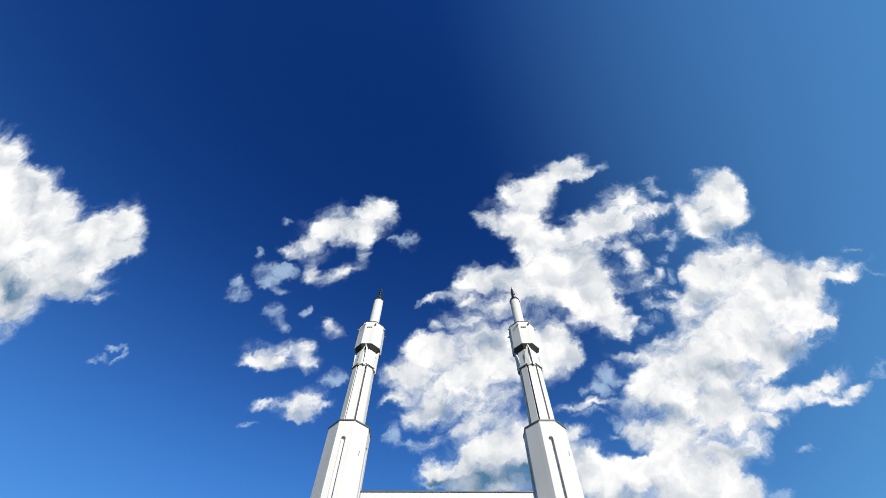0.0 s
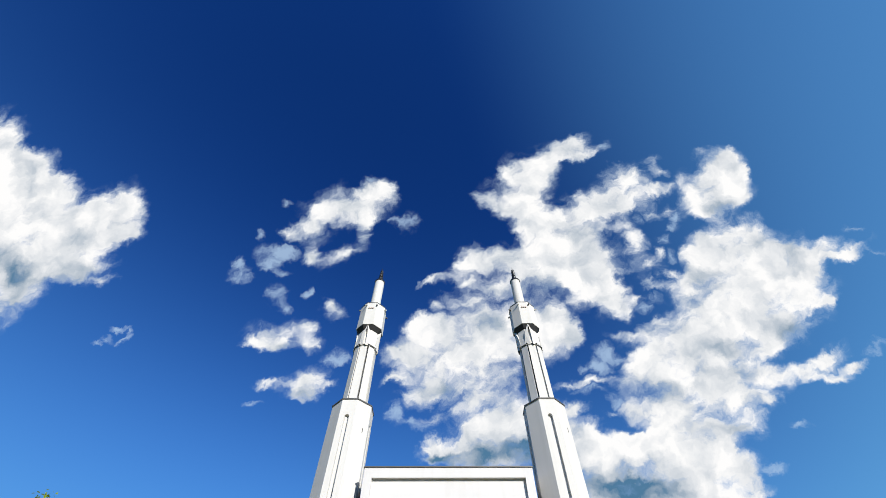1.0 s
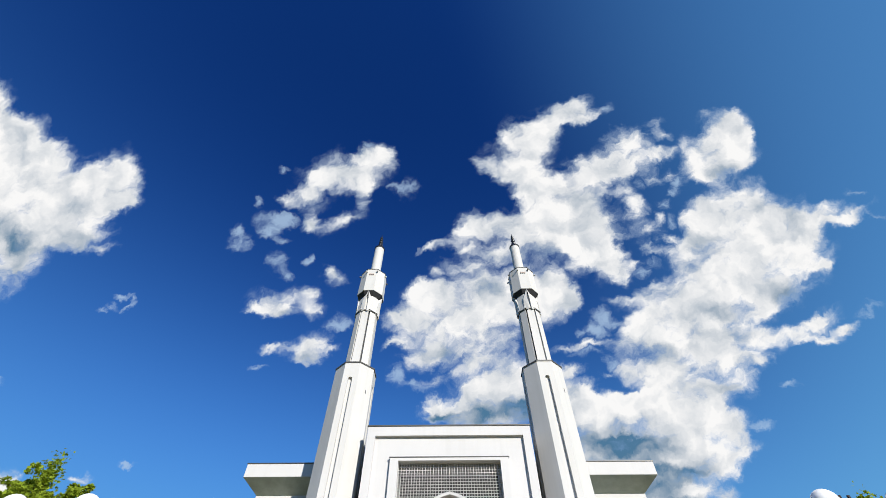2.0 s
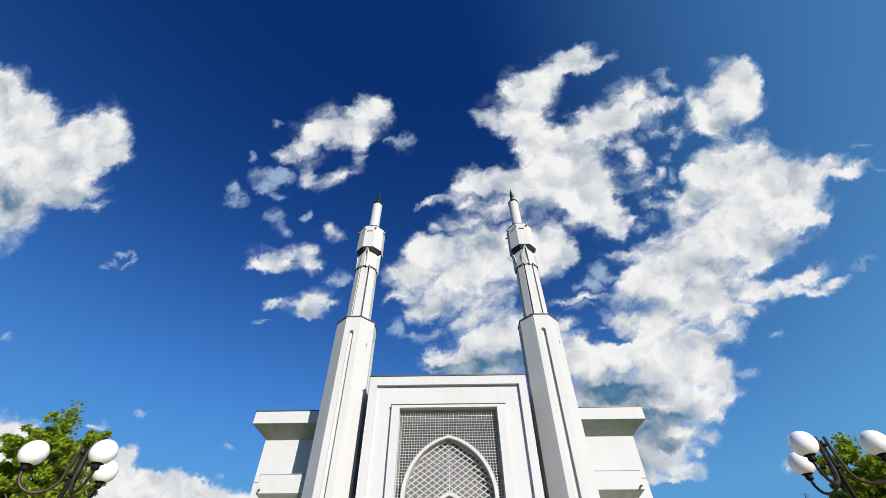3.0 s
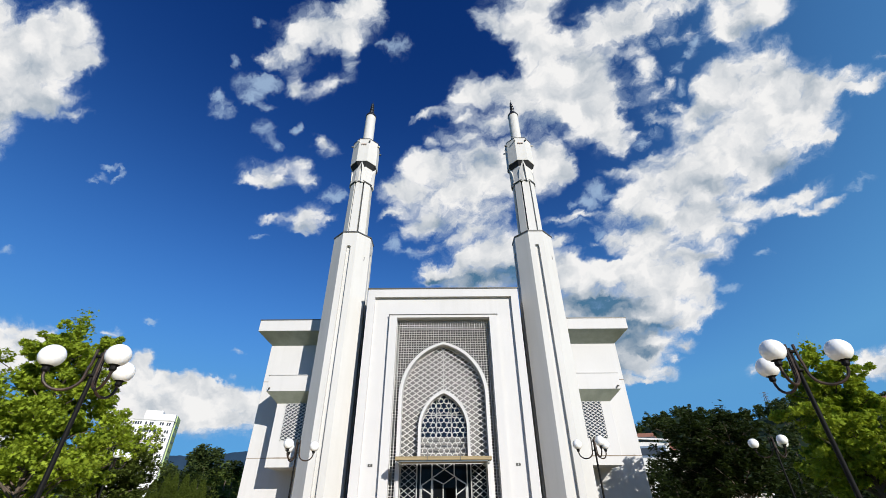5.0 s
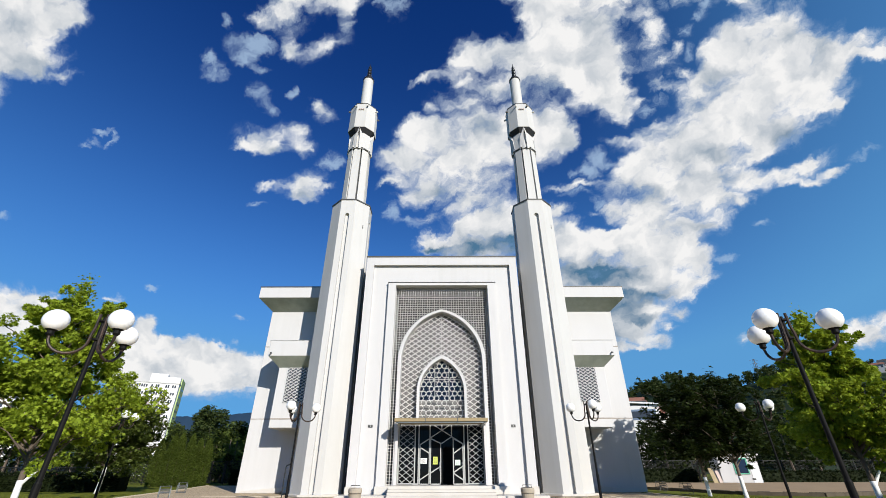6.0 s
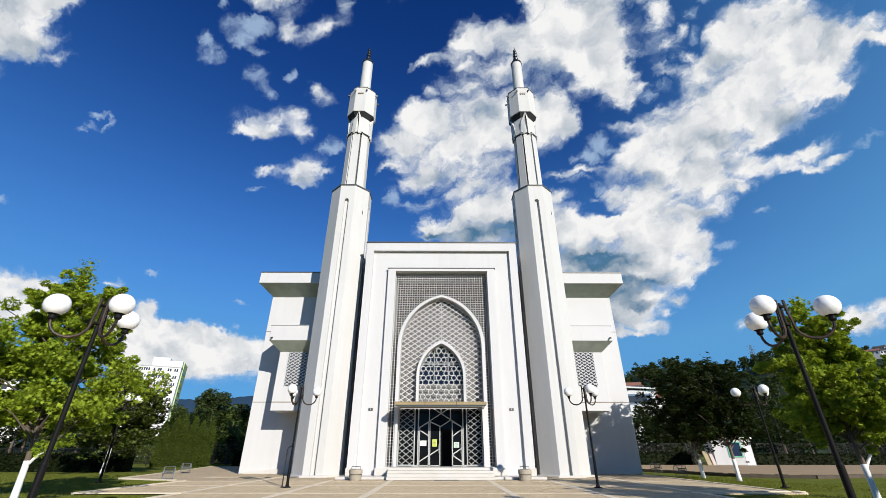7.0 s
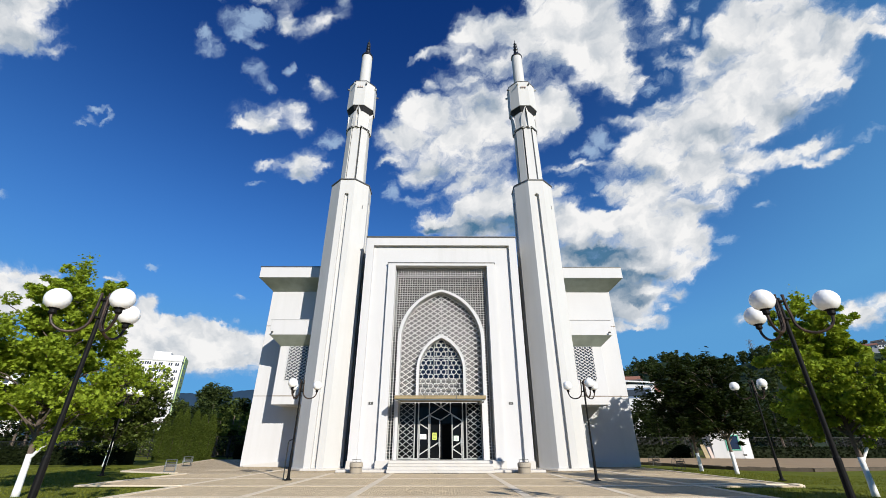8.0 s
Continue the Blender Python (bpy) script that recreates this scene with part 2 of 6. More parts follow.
world.use_nodes = True
scene.world = world
wt = world.node_tree
wt.nodes.clear()


def wmath(op, *args):
    n = wt.nodes.new("ShaderNodeMath")
    n.operation = op
    for i, a in enumerate(args):
        if isinstance(a, bpy.types.NodeSocket):
            wt.links.new(a, n.inputs[i])
        else:
            n.inputs[i].default_value = a
    return n.outputs[0]


def wvec(op, *args):
    n = wt.nodes.new("ShaderNodeVectorMath")
    n.operation = op
    for i, a in enumerate(args):
        i = 3 if op == "SCALE" and i == 1 else i
        if isinstance(a, bpy.types.NodeSocket):
            wt.links.new(a, n.inputs[i])
        else:
            n.inputs[i].default_value = a
    return n.outputs["Value"] if op == "DOT_PRODUCT" else n.outputs[0]


def wnoise(vector, scale, detail, rough, kind="Fac"):
    n = wt.nodes.new("ShaderNodeTexNoise")
    wt.links.new(vector, n.inputs["Vector"])
    n.inputs["Scale"].default_value, n.inputs["Detail"].default_value, n.inputs["Roughness"].default_value = scale, detail, rough
    return n.outputs[kind]


def wrange(value, a, b, c=0.0, d=1.0, smooth=True):
    n = wt.nodes.new("ShaderNodeMapRange")
    n.interpolation_type = "SMOOTHSTEP" if smooth else "LINEAR"
    wt.links.new(value, n.inputs[0])
    for i, v in enumerate((a, b, c, d)):
        n.inputs[i + 1].default_value = v
    return n.outputs[0]


def wmix(fac, a, b):
    n = wt.nodes.new("ShaderNodeMix")
    n.data_type = "RGBA"
    for i, v in ((0, fac), (6, a), (7, b)):
        if isinstance(v, bpy.types.NodeSocket):
            wt.links.new(v, n.inputs[i])
        else:
            n.inputs[i].default_value = v
    return n.outputs[2]


SKY_UP = radians(41.5)
way = wvec("NORMALIZE", wt.nodes.new("ShaderNodeTexCoord").outputs["Generated"])
ahead = wvec("DOT_PRODUCT", way, (0, math.cos(SKY_UP), math.sin(SKY_UP)))
depth = wmath("MAXIMUM", ahead, 0.08)
flat = wt.nodes.new("ShaderNodeCombineXYZ")
wt.links.new(wmath("DIVIDE", wvec("DOT_PRODUCT", way, (1, 0, 0)), depth), flat.inputs[0])
wt.links.new(wmath("DIVIDE", wvec("DOT_PRODUCT", way, (0, -math.sin(SKY_UP), math.cos(SKY_UP))), depth), flat.inputs[1])
plane = flat.outputs[0]
# billows: the lumps' outlines are pushed about at two scales
push = wvec("SUBTRACT", wnoise(plane, 14.0, 8.0, 0.62, "Color"), (0.5, 0.5, 0.5))
bent = wvec("ADD", plane, wvec("MULTIPLY", push, (0.085, 0.085, 0.0)))
C25, S25 = math.cos(radians(25)), math.sin(radians(25))
turned = wt.nodes.new("ShaderNodeCombineXYZ")
wt.links.new(wvec("DOT_PRODUCT", bent, (C25, S25, 0)), turned.inputs[0])
wt.links.new(wvec("DOT_PRODUCT", bent, (-S25, C25, 0)), turned.inputs[1])
LUMP = 0.63      # below 1 the lumps run into one another


def lump_field(lists, before):
    """Adds soft lumps to a running sum, in ten-thousandths; each lump hangs on the sum before it, so that few values are held at once."""
    total = before
    for u, v, a, b, *tilted in itertools.chain(*lists):
        if tilted:
            u, v = u * C25 + v * S25, -u * S25 + v * C25
        off = wt.nodes.new("ShaderNodeCombineXYZ")
        off.inputs[0].default_value, off.inputs[1].default_value = -LUMP * u / a, -LUMP * v / b
        if total is not None:
            wt.links.new(total, off.inputs[2])
        q = wvec("MULTIPLY_ADD", turned.outputs[0] if tilted else bent, (LUMP / a, LUMP / b, 0), off.outputs[0])
        g = wt.nodes.new("ShaderNodeTexGradient")
        g.gradient_type = "SPHERICAL"
        wt.links.new(q, g.inputs[0])
        total = wmath("MULTIPLY", g.outputs["Fac"], 1e-4) if total is None else wmath("MULTIPLY_ADD", g.outputs["Fac"], 1e-4, total)
    return total


wisp_sum = lump_field(WISPS, None)
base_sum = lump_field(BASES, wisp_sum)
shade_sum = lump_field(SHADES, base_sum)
heap_sum = lump_field(HEAPS, shade_sum)
wisps = wmath("MULTIPLY", wisp_sum, 1e4)
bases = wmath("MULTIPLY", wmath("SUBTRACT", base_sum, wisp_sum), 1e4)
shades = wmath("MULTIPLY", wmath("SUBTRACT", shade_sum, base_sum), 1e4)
thick = wmath("MULTIPLY", wmath("SUBTRACT", heap_sum, shade_sum), 1e4)
streaks = wt.nodes.new("ShaderNodeCombineXYZ")
wt.links.new(wvec("DOT_PRODUCT", bent, (0.75 * C25, 0.75 * S25, 0)), streaks.inputs[0])
wt.links.new(wvec("DOT_PRODUCT", bent, (-1.35 * S25, 1.35 * C25, 0)), streaks.inputs[1])
fine = wmath("SUBTRACT", wnoise(streaks.outputs[0], 13.0, 10.0, 0.62), 0.5)
feather = wmath("SUBTRACT", wnoise(streaks.outputs[0], 22.0, 8.0, 0.66), 0.5)
# cover: firm in the heaps, torn at their rims, thin in the wisps
body = wmath("MULTIPLY_ADD", fine, wrange(thick, 0.0, 0.7, 0.4, 3.3), wmath("MINIMUM", thick, 1.75))
veil = wmath("MULTIPLY_ADD", feather, wrange(wisps, 0.02, 0.5, 0.0, 2.6), wisps)
cover = wmath("MAXIMUM", wrange(body, 0.18, 1.55), wrange(veil, 0.12, 1.25, 0.0, 0.75))
cover = wmath("MULTIPLY", cover, wrange(ahead, 0.1, 0.3))
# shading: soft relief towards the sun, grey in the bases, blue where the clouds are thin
soft_here = wnoise(bent, 8.0, 4.0, 0.5)
soft_sunward = wnoise(wvec("ADD", bent, (0.02, 0.03, 0.0)), 8.0, 4.0, 0.5)
relief = wmath("MULTIPLY", wmath("SUBTRACT", soft_here, soft_sunward), 2.0)
grain = wmath("MULTIPLY", fine, 0.8)
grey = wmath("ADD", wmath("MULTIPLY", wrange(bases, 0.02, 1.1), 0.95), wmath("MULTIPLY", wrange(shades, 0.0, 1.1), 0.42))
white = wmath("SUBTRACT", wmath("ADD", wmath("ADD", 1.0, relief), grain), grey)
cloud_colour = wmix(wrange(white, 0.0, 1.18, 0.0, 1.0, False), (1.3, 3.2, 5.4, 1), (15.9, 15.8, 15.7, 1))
cloud_colour = wmix(wrange(body, 0.3, 1.5), (7.0, 9.6, 13.0, 1), cloud_colour)

sky = wt.nodes.new("ShaderNodeTexSky")
sky.sky_type = "NISHITA"
sky.sun_disc = False
sky.sun_elevation = radians(SUN_ELEVATION)
sky.sun_rotation = radians(180 - SUN_SIDE)
sky.altitude, sky.air_density, sky.dust_density, sky.ozone_density = 500, 1.0, 0.4, 2.5
deep = wt.nodes.new("ShaderNodeMix")      # the deep blue of the camera's colours
deep.data_type, deep.blend_type = "RGBA", "MULTIPLY"
deep.inputs[0].default_value, deep.inputs[7].default_value = 1.0, (0.42, 1.06, 1.7, 1)
wt.links.new(sky.outputs[0], deep.inputs[6])
steep = wt.nodes.new("ShaderNodeGamma")      # deeper at the zenith, paler to the horizon
wt.links.new(wvec("MULTIPLY", deep.outputs[2], (0.25, 0.25, 0.25)), steep.inputs[0])
steep.inputs[1].default_value = 1.3
towards_sun = wrange(wvec("DOT_PRODUCT", way, Vector((0.9, -0.25, 0.35)).normalized()), 0.28, 1.12, 0.0, 0.6)      # paler on the sun's side
height = wt.nodes.new("ShaderNodeSeparateXYZ")
wt.links.new(way, height.inputs[0])
low = wmath("MULTIPLY", wmath("POWER", wmath("SUBTRACT", 1.0, wmath("MAXIMUM", height.outputs[2], 0.0)), 3.0), 1.85)      # and to the horizon
pale = wmath("MINIMUM", wmath("ADD", towards_sun, low), 0.9)
clear = wmix(pale, wvec("MULTIPLY", steep.outputs[0], (3.0, 3.6, 4.4)), (2.0, 6.2, 11.6, 1))
back = wt.nodes.new("ShaderNodeBackground")
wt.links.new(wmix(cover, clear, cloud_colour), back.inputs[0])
back.inputs[1].default_value = 0.045
wt.links.new(back.outputs[0], wt.nodes.new("ShaderNodeOutputWorld").inputs[0])

# ---------------------------------------------------------------- materials


def material(name, colour, second=None, scale=4.0, rough=0.7, metal=0.0, bump=0.15, grain=60.0, stretch=(1, 1, 1), amount=0.5, island=0.0, streak=0.0, spec=0.4):
    """A surface with two colours in soft patches, a fine grain, relief, and streaks down from above where asked for."""
    m = bpy.data.materials.new(name)
    m.use_nodes = True
    nt = m.node_tree
    b = nt.nodes["Principled BSDF"]
    b.inputs["Roughness"].default_value, b.inputs["Metallic"].default_value = rough, metal
    b.inputs["Specular IOR Level"].default_value = spec
    co = nt.nodes.new("ShaderNodeTexCoord")
    mp = nt.nodes.new("ShaderNodeMapping")
    mp.inputs["Scale"].default_value = stretch
    nt.links.new(co.outputs["Object"], mp.inputs["Vector"])
    big = nt.nodes.new("ShaderNodeTexNoise")
    big.inputs["Scale"].default_value, big.inputs["Detail"].default_value, big.inputs["Roughness"].default_value = 1.0 / scale, 5.0, 0.6
    nt.links.new(mp.outputs[0], big.inputs["Vector"])
    fine_n = nt.nodes.new("ShaderNodeTexNoise")
    fine_n.inputs["Scale"].default_value, fine_n.inputs["Detail"].default_value = grain, 3.0
    nt.links.new(mp.outputs[0], fine_n.inputs["Vector"])

    def mix(fac, a, bb, blend="MIX"):
        n = nt.nodes.new("ShaderNodeMix")
        n.data_type, n.blend_type = "RGBA", blend
        for i, v in ((0, fac), (6, a), (7, bb)):
            if isinstance(v, bpy.types.NodeSocket):
                nt.links.new(v, n.inputs[i])
            else:
                n.inputs[i].default_value = v
        return n.outputs[2]

    def ramp(v, a, bb, c=0.0, d=1.0):
        n = nt.nodes.new("ShaderNodeMapRange")
        nt.links.new(v, n.inputs[0])
        for i, x in enumerate((a, bb, c, d)):
            n.inputs[i + 1].default_value = x
        return n.outputs[0]

    c1 = (*colour, 1)
    c2 = (*(second or [c * 0.8 for c in colour]), 1)
    col = mix(ramp(big.outputs["Fac"], 0.35, 0.68, 0.0, amount), c1, c2)
    col = mix(ramp(fine_n.outputs["Fac"], 0.3, 0.7, 0.0, 0.22), col, (*[c * 0.72 for c in colour], 1))
    if streak:
        sm = nt.nodes.new("ShaderNodeMapping")
        sm.inputs["Scale"].default_value = (2.2, 2.2, 0.09)
        nt.links.new(co.outputs["Object"], sm.inputs["Vector"])
        sn = nt.nodes.new("ShaderNodeTexNoise")
        sn.inputs["Scale"].default_value, sn.inputs["Detail"].default_value = 1.0, 6.0
        nt.links.new(sm.outputs[0], sn.inputs["Vector"])
        col = mix(ramp(sn.outputs["Fac"], 0.52, 0.78, 0.0, streak), col, (0.36, 0.36, 0.33, 1))
    if island:
        geo = nt.nodes.new("ShaderNodeNewGeometry")
        col = mix(ramp(geo.outputs["Random Per Island"], 0.0, 1.0, 0.0, island), col, (*[c * 0.45 for c in (second or colour)], 1))
    nt.links.new(col, b.inputs["Base Color"])
    if bump:
        bm_ = nt.nodes.new("ShaderNodeBump")
        bm_.inputs["Strength"].default_value, bm_.inputs["Distance"].default_value = bump, 0.02
        nt.links.new(fine_n.outputs["Fac"], bm_.inputs["Height"])
        nt.links.new(bm_.outputs[0], b.inputs["Normal"])
    return m


def leaf_material(name, colour, second, light):
    """Leaves: colour varies leaf by leaf and clump by clump, and light shines through."""
    m = material(name, colour, second, 0.8, 0.6, 0, 0.0, 30, (1, 1, 1), 0.9, 0.7, 0.0, 0.1)
    nt = m.node_tree
    b = nt.nodes["Principled BSDF"]
    tr = nt.nodes.new("ShaderNodeBsdfTranslucent")
    tr.inputs[0].default_value = (*light, 1)
    mx = nt.nodes.new("ShaderNodeMixShader")
    mx.inputs[0].default_value = 0.22
    nt.links.new(b.outputs[0], mx.inputs[1])
    nt.links.new(tr.outputs[0], mx.inputs[2])
    nt.links.new(mx.outputs[0], nt.nodes["Material Output"].inputs[0])
    return m


def paver_material():
    m = material("pavers", (0.60, 0.485, 0.325), (0.50, 0.40, 0.265), 2.5, 0.85, 0, 0.25, 40, (1, 1, 1), 0.8, spec=0.05)
    nt = m.node_tree
    b = nt.nodes["Principled BSDF"]
    old = b.inputs["Base Color"].links[0].from_socket
    co = nt.nodes.new("ShaderNodeTexCoord")
    br = nt.nodes.new("ShaderNodeTexBrick")
    br.inputs["Scale"].default_value, br.inputs["Brick Width"].default_value, br.inputs["Row Height"].default_value = 1.0, 0.22, 0.11
    br.inputs["Mortar Size"].default_value, br.inputs["Mortar Smooth"].default_value = 0.007, 0.3
    br.inputs["Color1"].default_value, br.inputs["Color2"].default_value, br.inputs["Mortar"].default_value = (1, 1, 1, 1), (0.82, 0.8, 0.78, 1), (0.5, 0.48, 0.44, 1)
    nt.links.new(co.outputs["Object"], br.inputs["Vector"])
    mul = nt.nodes.new("ShaderNodeMix")
    mul.data_type, mul.blend_type = "RGBA", "MULTIPLY"
    mul.inputs[0].default_value = 1.0
    nt.links.new(old, mul.inputs[6])
    nt.links.new(br.outputs["Color"], mul.inputs[7])
    nt.links.new(mul.outputs[2], b.inputs["Base Color"])
    return m


def glass_material(name, colour, rough=0.06, spec=0.6):
    m = bpy.data.materials.new(name)
    m.use_nodes = True
    b = m.node_tree.nodes["Principled BSDF"]
    b.inputs["Base Color"].default_value = (*colour, 1)
    b.inputs["Roughness"].default_value, b.inputs["Specular IOR Level"].default_value = rough, spec
    n = m.node_tree.nodes.new("ShaderNodeTexNoise")
    n.inputs["Scale"].default_value = 0.8
    bump = m.node_tree.nodes.new("ShaderNodeBump")
    bump.inputs["Strength"].default_value, bump.inputs["Distance"].default_value = 0.05, 0.05
    m.node_tree.links.new(n.outputs["Fac"], bump.inputs["Height"])
    m.node_tree.links.new(bump.outputs[0], b.inputs["Normal"])
    return m


def globe_material():
    """Opal glass of the lamp globes, unlit by day."""
    m = material("opal_glass", (0.86, 0.86, 0.84), (0.8, 0.8, 0.78), 0.3, 0.22, 0, 0.0, 8, (1, 1, 1), 0.3, spec=0.5)
    b = m.node_tree.nodes["Principled BSDF"]
    b.inputs["Subsurface Weight"].default_value = 0.25
    b.inputs["Subsurface Radius"].default_value = (0.1, 0.1, 0.1)
    return m


WHITE = material("white_plaster", (0.555, 0.55, 0.54), (0.50, 0.495, 0.485), 3.5, 0.75, 0, 0.12, 45, (1, 1, 0.5), 0.6, 0, 0.16)
SHAFT = material("minaret_plaster", (0.55, 0.545, 0.525), (0.48, 0.473, 0.445), 3.0, 0.75, 0, 0.12, 45, (1, 1, 0.3), 0.7, 0, 0.22)
# stained plaster, with some of the overhangs' shade put into its colour
SOFFIT = material("stained_shaded_soffit", (0.40, 0.43, 0.36), (0.27, 0.305, 0.245), 1.2, 0.85, 0, 0.2, 30, (1, 1, 1), 0.9, 0, 0.1)
MARBLE = material("white_marble", (0.56, 0.54, 0.50), (0.46, 0.42, 0.35), 1.4, 0.45, 0, 0.05, 20, (1, 1, 1), 0.6)
LATTICE = material("lattice_concrete", (0.60, 0.595, 0.575), (0.50, 0.49, 0.47), 0.9, 0.7, 0, 0.15, 50, (1, 1, 1), 0.7)
GRIDBAR = material("grid_concrete", (0.46, 0.46, 0.445), (0.30, 0.30, 0.29), 0.9, 0.75, 0, 0.15, 50, (1, 1, 1), 0.7)
COPING = material("dark_coping", (0.07, 0.07, 0.068), (0.14, 0.135, 0.12), 0.6, 0.5, 0.4, 0.1, 30)
FINIAL = material("finial_metal", (0.035, 0.037, 0.042), (0.06, 0.055, 0.045), 0.3, 0.35, 0.7, 0.05, 30)
# near black that stands in for deep shade
SHADE_BLACK = material("shade_black", (0.018, 0.019, 0.021), (0.03, 0.03, 0.032), 1.0, 0.8, 0, 0.1, 20)
# white wall greyed so that the lattice shadows on it look deeper
BACKING = material("shaded_backing", (0.22, 0.218, 0.21), (0.15, 0.148, 0.143), 0.8, 0.8, 0, 0.15, 40)
STAIN = material("rusty_joint", (0.20, 0.155, 0.11), (0.32, 0.29, 0.24), 0.7, 0.9, 0, 0.2, 30, (1, 1, 1), 0.9)
# dark colour that stands in for shade in narrow gaps and grooves
RECESS_SHADE = material("recess_shade", (0.03, 0.032, 0.034), (0.05, 0.05, 0.05), 1.0, 0.6, 0, 0.1, 20)
BLUEGLASS = glass_material("blue_glass", (0.016, 0.026, 0.055))
DOORGLASS = glass_material("door_glass", (0.006, 0.007, 0.008), 0.05, 0.12)
ALU = material("door_aluminium", (0.46, 0.46, 0.44), (0.36, 0.36, 0.34), 0.6, 0.4, 0.25, 0.05, 60)
WOOD = material("canopy_wood", (0.31, 0.24, 0.125), (0.20, 0.15, 0.075), 0.5, 0.65, 0, 0.25, 40, (0.3, 4, 4), 0.9)
PAPER = material("paper", (0.80, 0.80, 0.78), (0.75, 0.75, 0.73), 0.3, 0.8, 0, 0.0, 40)
YELLOW = material("yellow_paper", (0.50, 0.56, 0.12), (0.44, 0.5, 0.10), 0.3, 0.8, 0, 0.0, 40)
GREENPAPER = material("pale_green_paper", (0.62, 0.75, 0.62), (0.55, 0.7, 0.55), 0.3, 0.8, 0, 0.0, 40)
INK = material("ink", (0.05, 0.05, 0.055), None, 0.3, 0.8, 0, 0.0, 40)
POLE = material("black_paint", (0.005, 0.005, 0.005), (0.010, 0.009, 0.008), 0.5, 0.6, 0.0, 0.08, 35, spec=0.12)
RUST = material("worn_arm_paint", (0.012, 0.010, 0.009), (0.08, 0.045, 0.025), 0.25, 0.5, 0.3, 0.2, 40, (1, 1, 1), 0.8)
GLOBE = globe_material()
PAVER = paver_material()
PIECE = material("paver_blocks", (0.63, 0.50, 0.325), (0.52, 0.41, 0.265), 2.5, 0.85, 0, 0.25, 40, (1, 1, 1), 0.8, 0.36, spec=0.05)
_nt = PIECE.node_tree
_mix, _info = _nt.nodes.new("ShaderNodeMix"), _nt.nodes.new("ShaderNodeObjectInfo")
_mix.data_type = "RGBA"
_fac = _nt.nodes.new("ShaderNodeMath")
_fac.operation = "MULTIPLY"
_fac.inputs[1].default_value = 0.4
_nt.links.new(_info.outputs["Random"], _fac.inputs[0])
_nt.links.new(_fac.outputs[0], _mix.inputs[0])
_nt.links.new(_nt.nodes["Principled BSDF"].inputs["Base Color"].links[0].from_socket, _mix.inputs[6])
_mix.inputs[7].default_value = (0.36, 0.3, 0.21, 1)
_nt.links.new(_mix.outputs[2], _nt.nodes["Principled BSDF"].inputs["Base Color"])
STRIP = material("pale_stone_strip", (0.72, 0.62, 0.47), (0.62, 0.53, 0.40), 1.2, 0.8, 0, 0.15, 40, (1, 1, 1), 0.7, spec=0.1)
GRASS = material("lawn", (0.135, 0.15, 0.02), (0.09, 0.108, 0.015), 1.6, 0.9, 0, 0.6, 22, (1, 1, 1), 0.9, spec=0.05)
BLADE = leaf_material("grass_blades", (0.18, 0.195, 0.028), (0.13, 0.15, 0.02), (0.24, 0.26, 0.03))
ASPHALT = material("path_asphalt", (0.36, 0.265, 0.165), (0.25, 0.18, 0.115), 2.0, 0.9, 0, 0.3, 40, spec=0.05)
KERB = material("kerb_stone", (0.085, 0.07, 0.052), (0.14, 0.115, 0.085), 0.5, 0.9, 0, 0.5, 9, spec=0.05)
CONCRETE = material("bin_concrete", (0.37, 0.325, 0.255), (0.25, 0.215, 0.165), 0.35, 0.85, 0, 0.4, 40)
STEEL = material("galvanised_steel", (0.30, 0.33, 0.33), (0.22, 0.24, 0.24), 0.2, 0.35, 0.75, 0.05, 50)
BARK = material("bark", (0.13, 0.10, 0.075), (0.075, 0.06, 0.048), 0.3, 0.95, 0, 0.7, 25, (1, 1, 0.25), 0.9)
LIME = material("lime_wash", (0.80, 0.80, 0.79), (0.66, 0.65, 0.62), 0.25, 0.85, 0, 0.4, 25, (1, 1, 0.4), 0.6)
MAPLE = leaf_material("maple_leaves", (0.30, 0.38, 0.032), (0.20, 0.28, 0.026), (0.48, 0.58, 0.04))
DARKLEAF = leaf_material("dark_leaves", (0.026, 0.040, 0.008), (0.014, 0.024, 0.005), (0.04, 0.062, 0.008))
MIDLEAF = leaf_material("mid_leaves", (0.11, 0.145, 0.028), (0.072, 0.102, 0.021), (0.15, 0.2, 0.03))
THUJA = leaf_material("thuja_leaves", (0.105, 0.145, 0.022), (0.07, 0.10, 0.018), (0.15, 0.19, 0.02))
HEDGE = leaf_material("hedge_leaves", (0.022, 0.032, 0.009), (0.013, 0.02, 0.006), (0.03, 0.042, 0.008))
WOODS = leaf_material("far_woods_leaves", (0.062, 0.086, 0.022), (0.042, 0.062, 0.018), (0.08, 0.105, 0.025))
HILL = material("far_hill", (0.03, 0.048, 0.028), (0.022, 0.038, 0.025), 60, 1.0, 0, 0.0, 0.05, (1, 1, 1), 0.9, spec=0.02)
FARHILL = material("blue_hill", (0.025, 0.05, 0.085), (0.02, 0.042, 0.075), 120, 1.0, 0, 0.0, 0.03, (1, 1, 1), 0.9, spec=0.02)
BLOCKWALL = material("tower_plaster", (0.74, 0.73, 0.70), (0.62, 0.61, 0.58), 6.0, 0.8, 0, 0.1, 8, (1, 1, 0.4), 0.7, 0, 0.2)
BLOCKGREEN = material("tower_green_edge", (0.42, 0.52, 0.22), (0.34, 0.44, 0.2), 5.0, 0.8, 0, 0.1, 8)
WINDOWGLASS = glass_material("window_glass", (0.045, 0.05, 0.06), 0.12)
BALCONY = material("balcony_panel", (0.45, 0.36, 0.31), (0.32, 0.27, 0.25), 2.0, 0.8, 0, 0.1, 10)
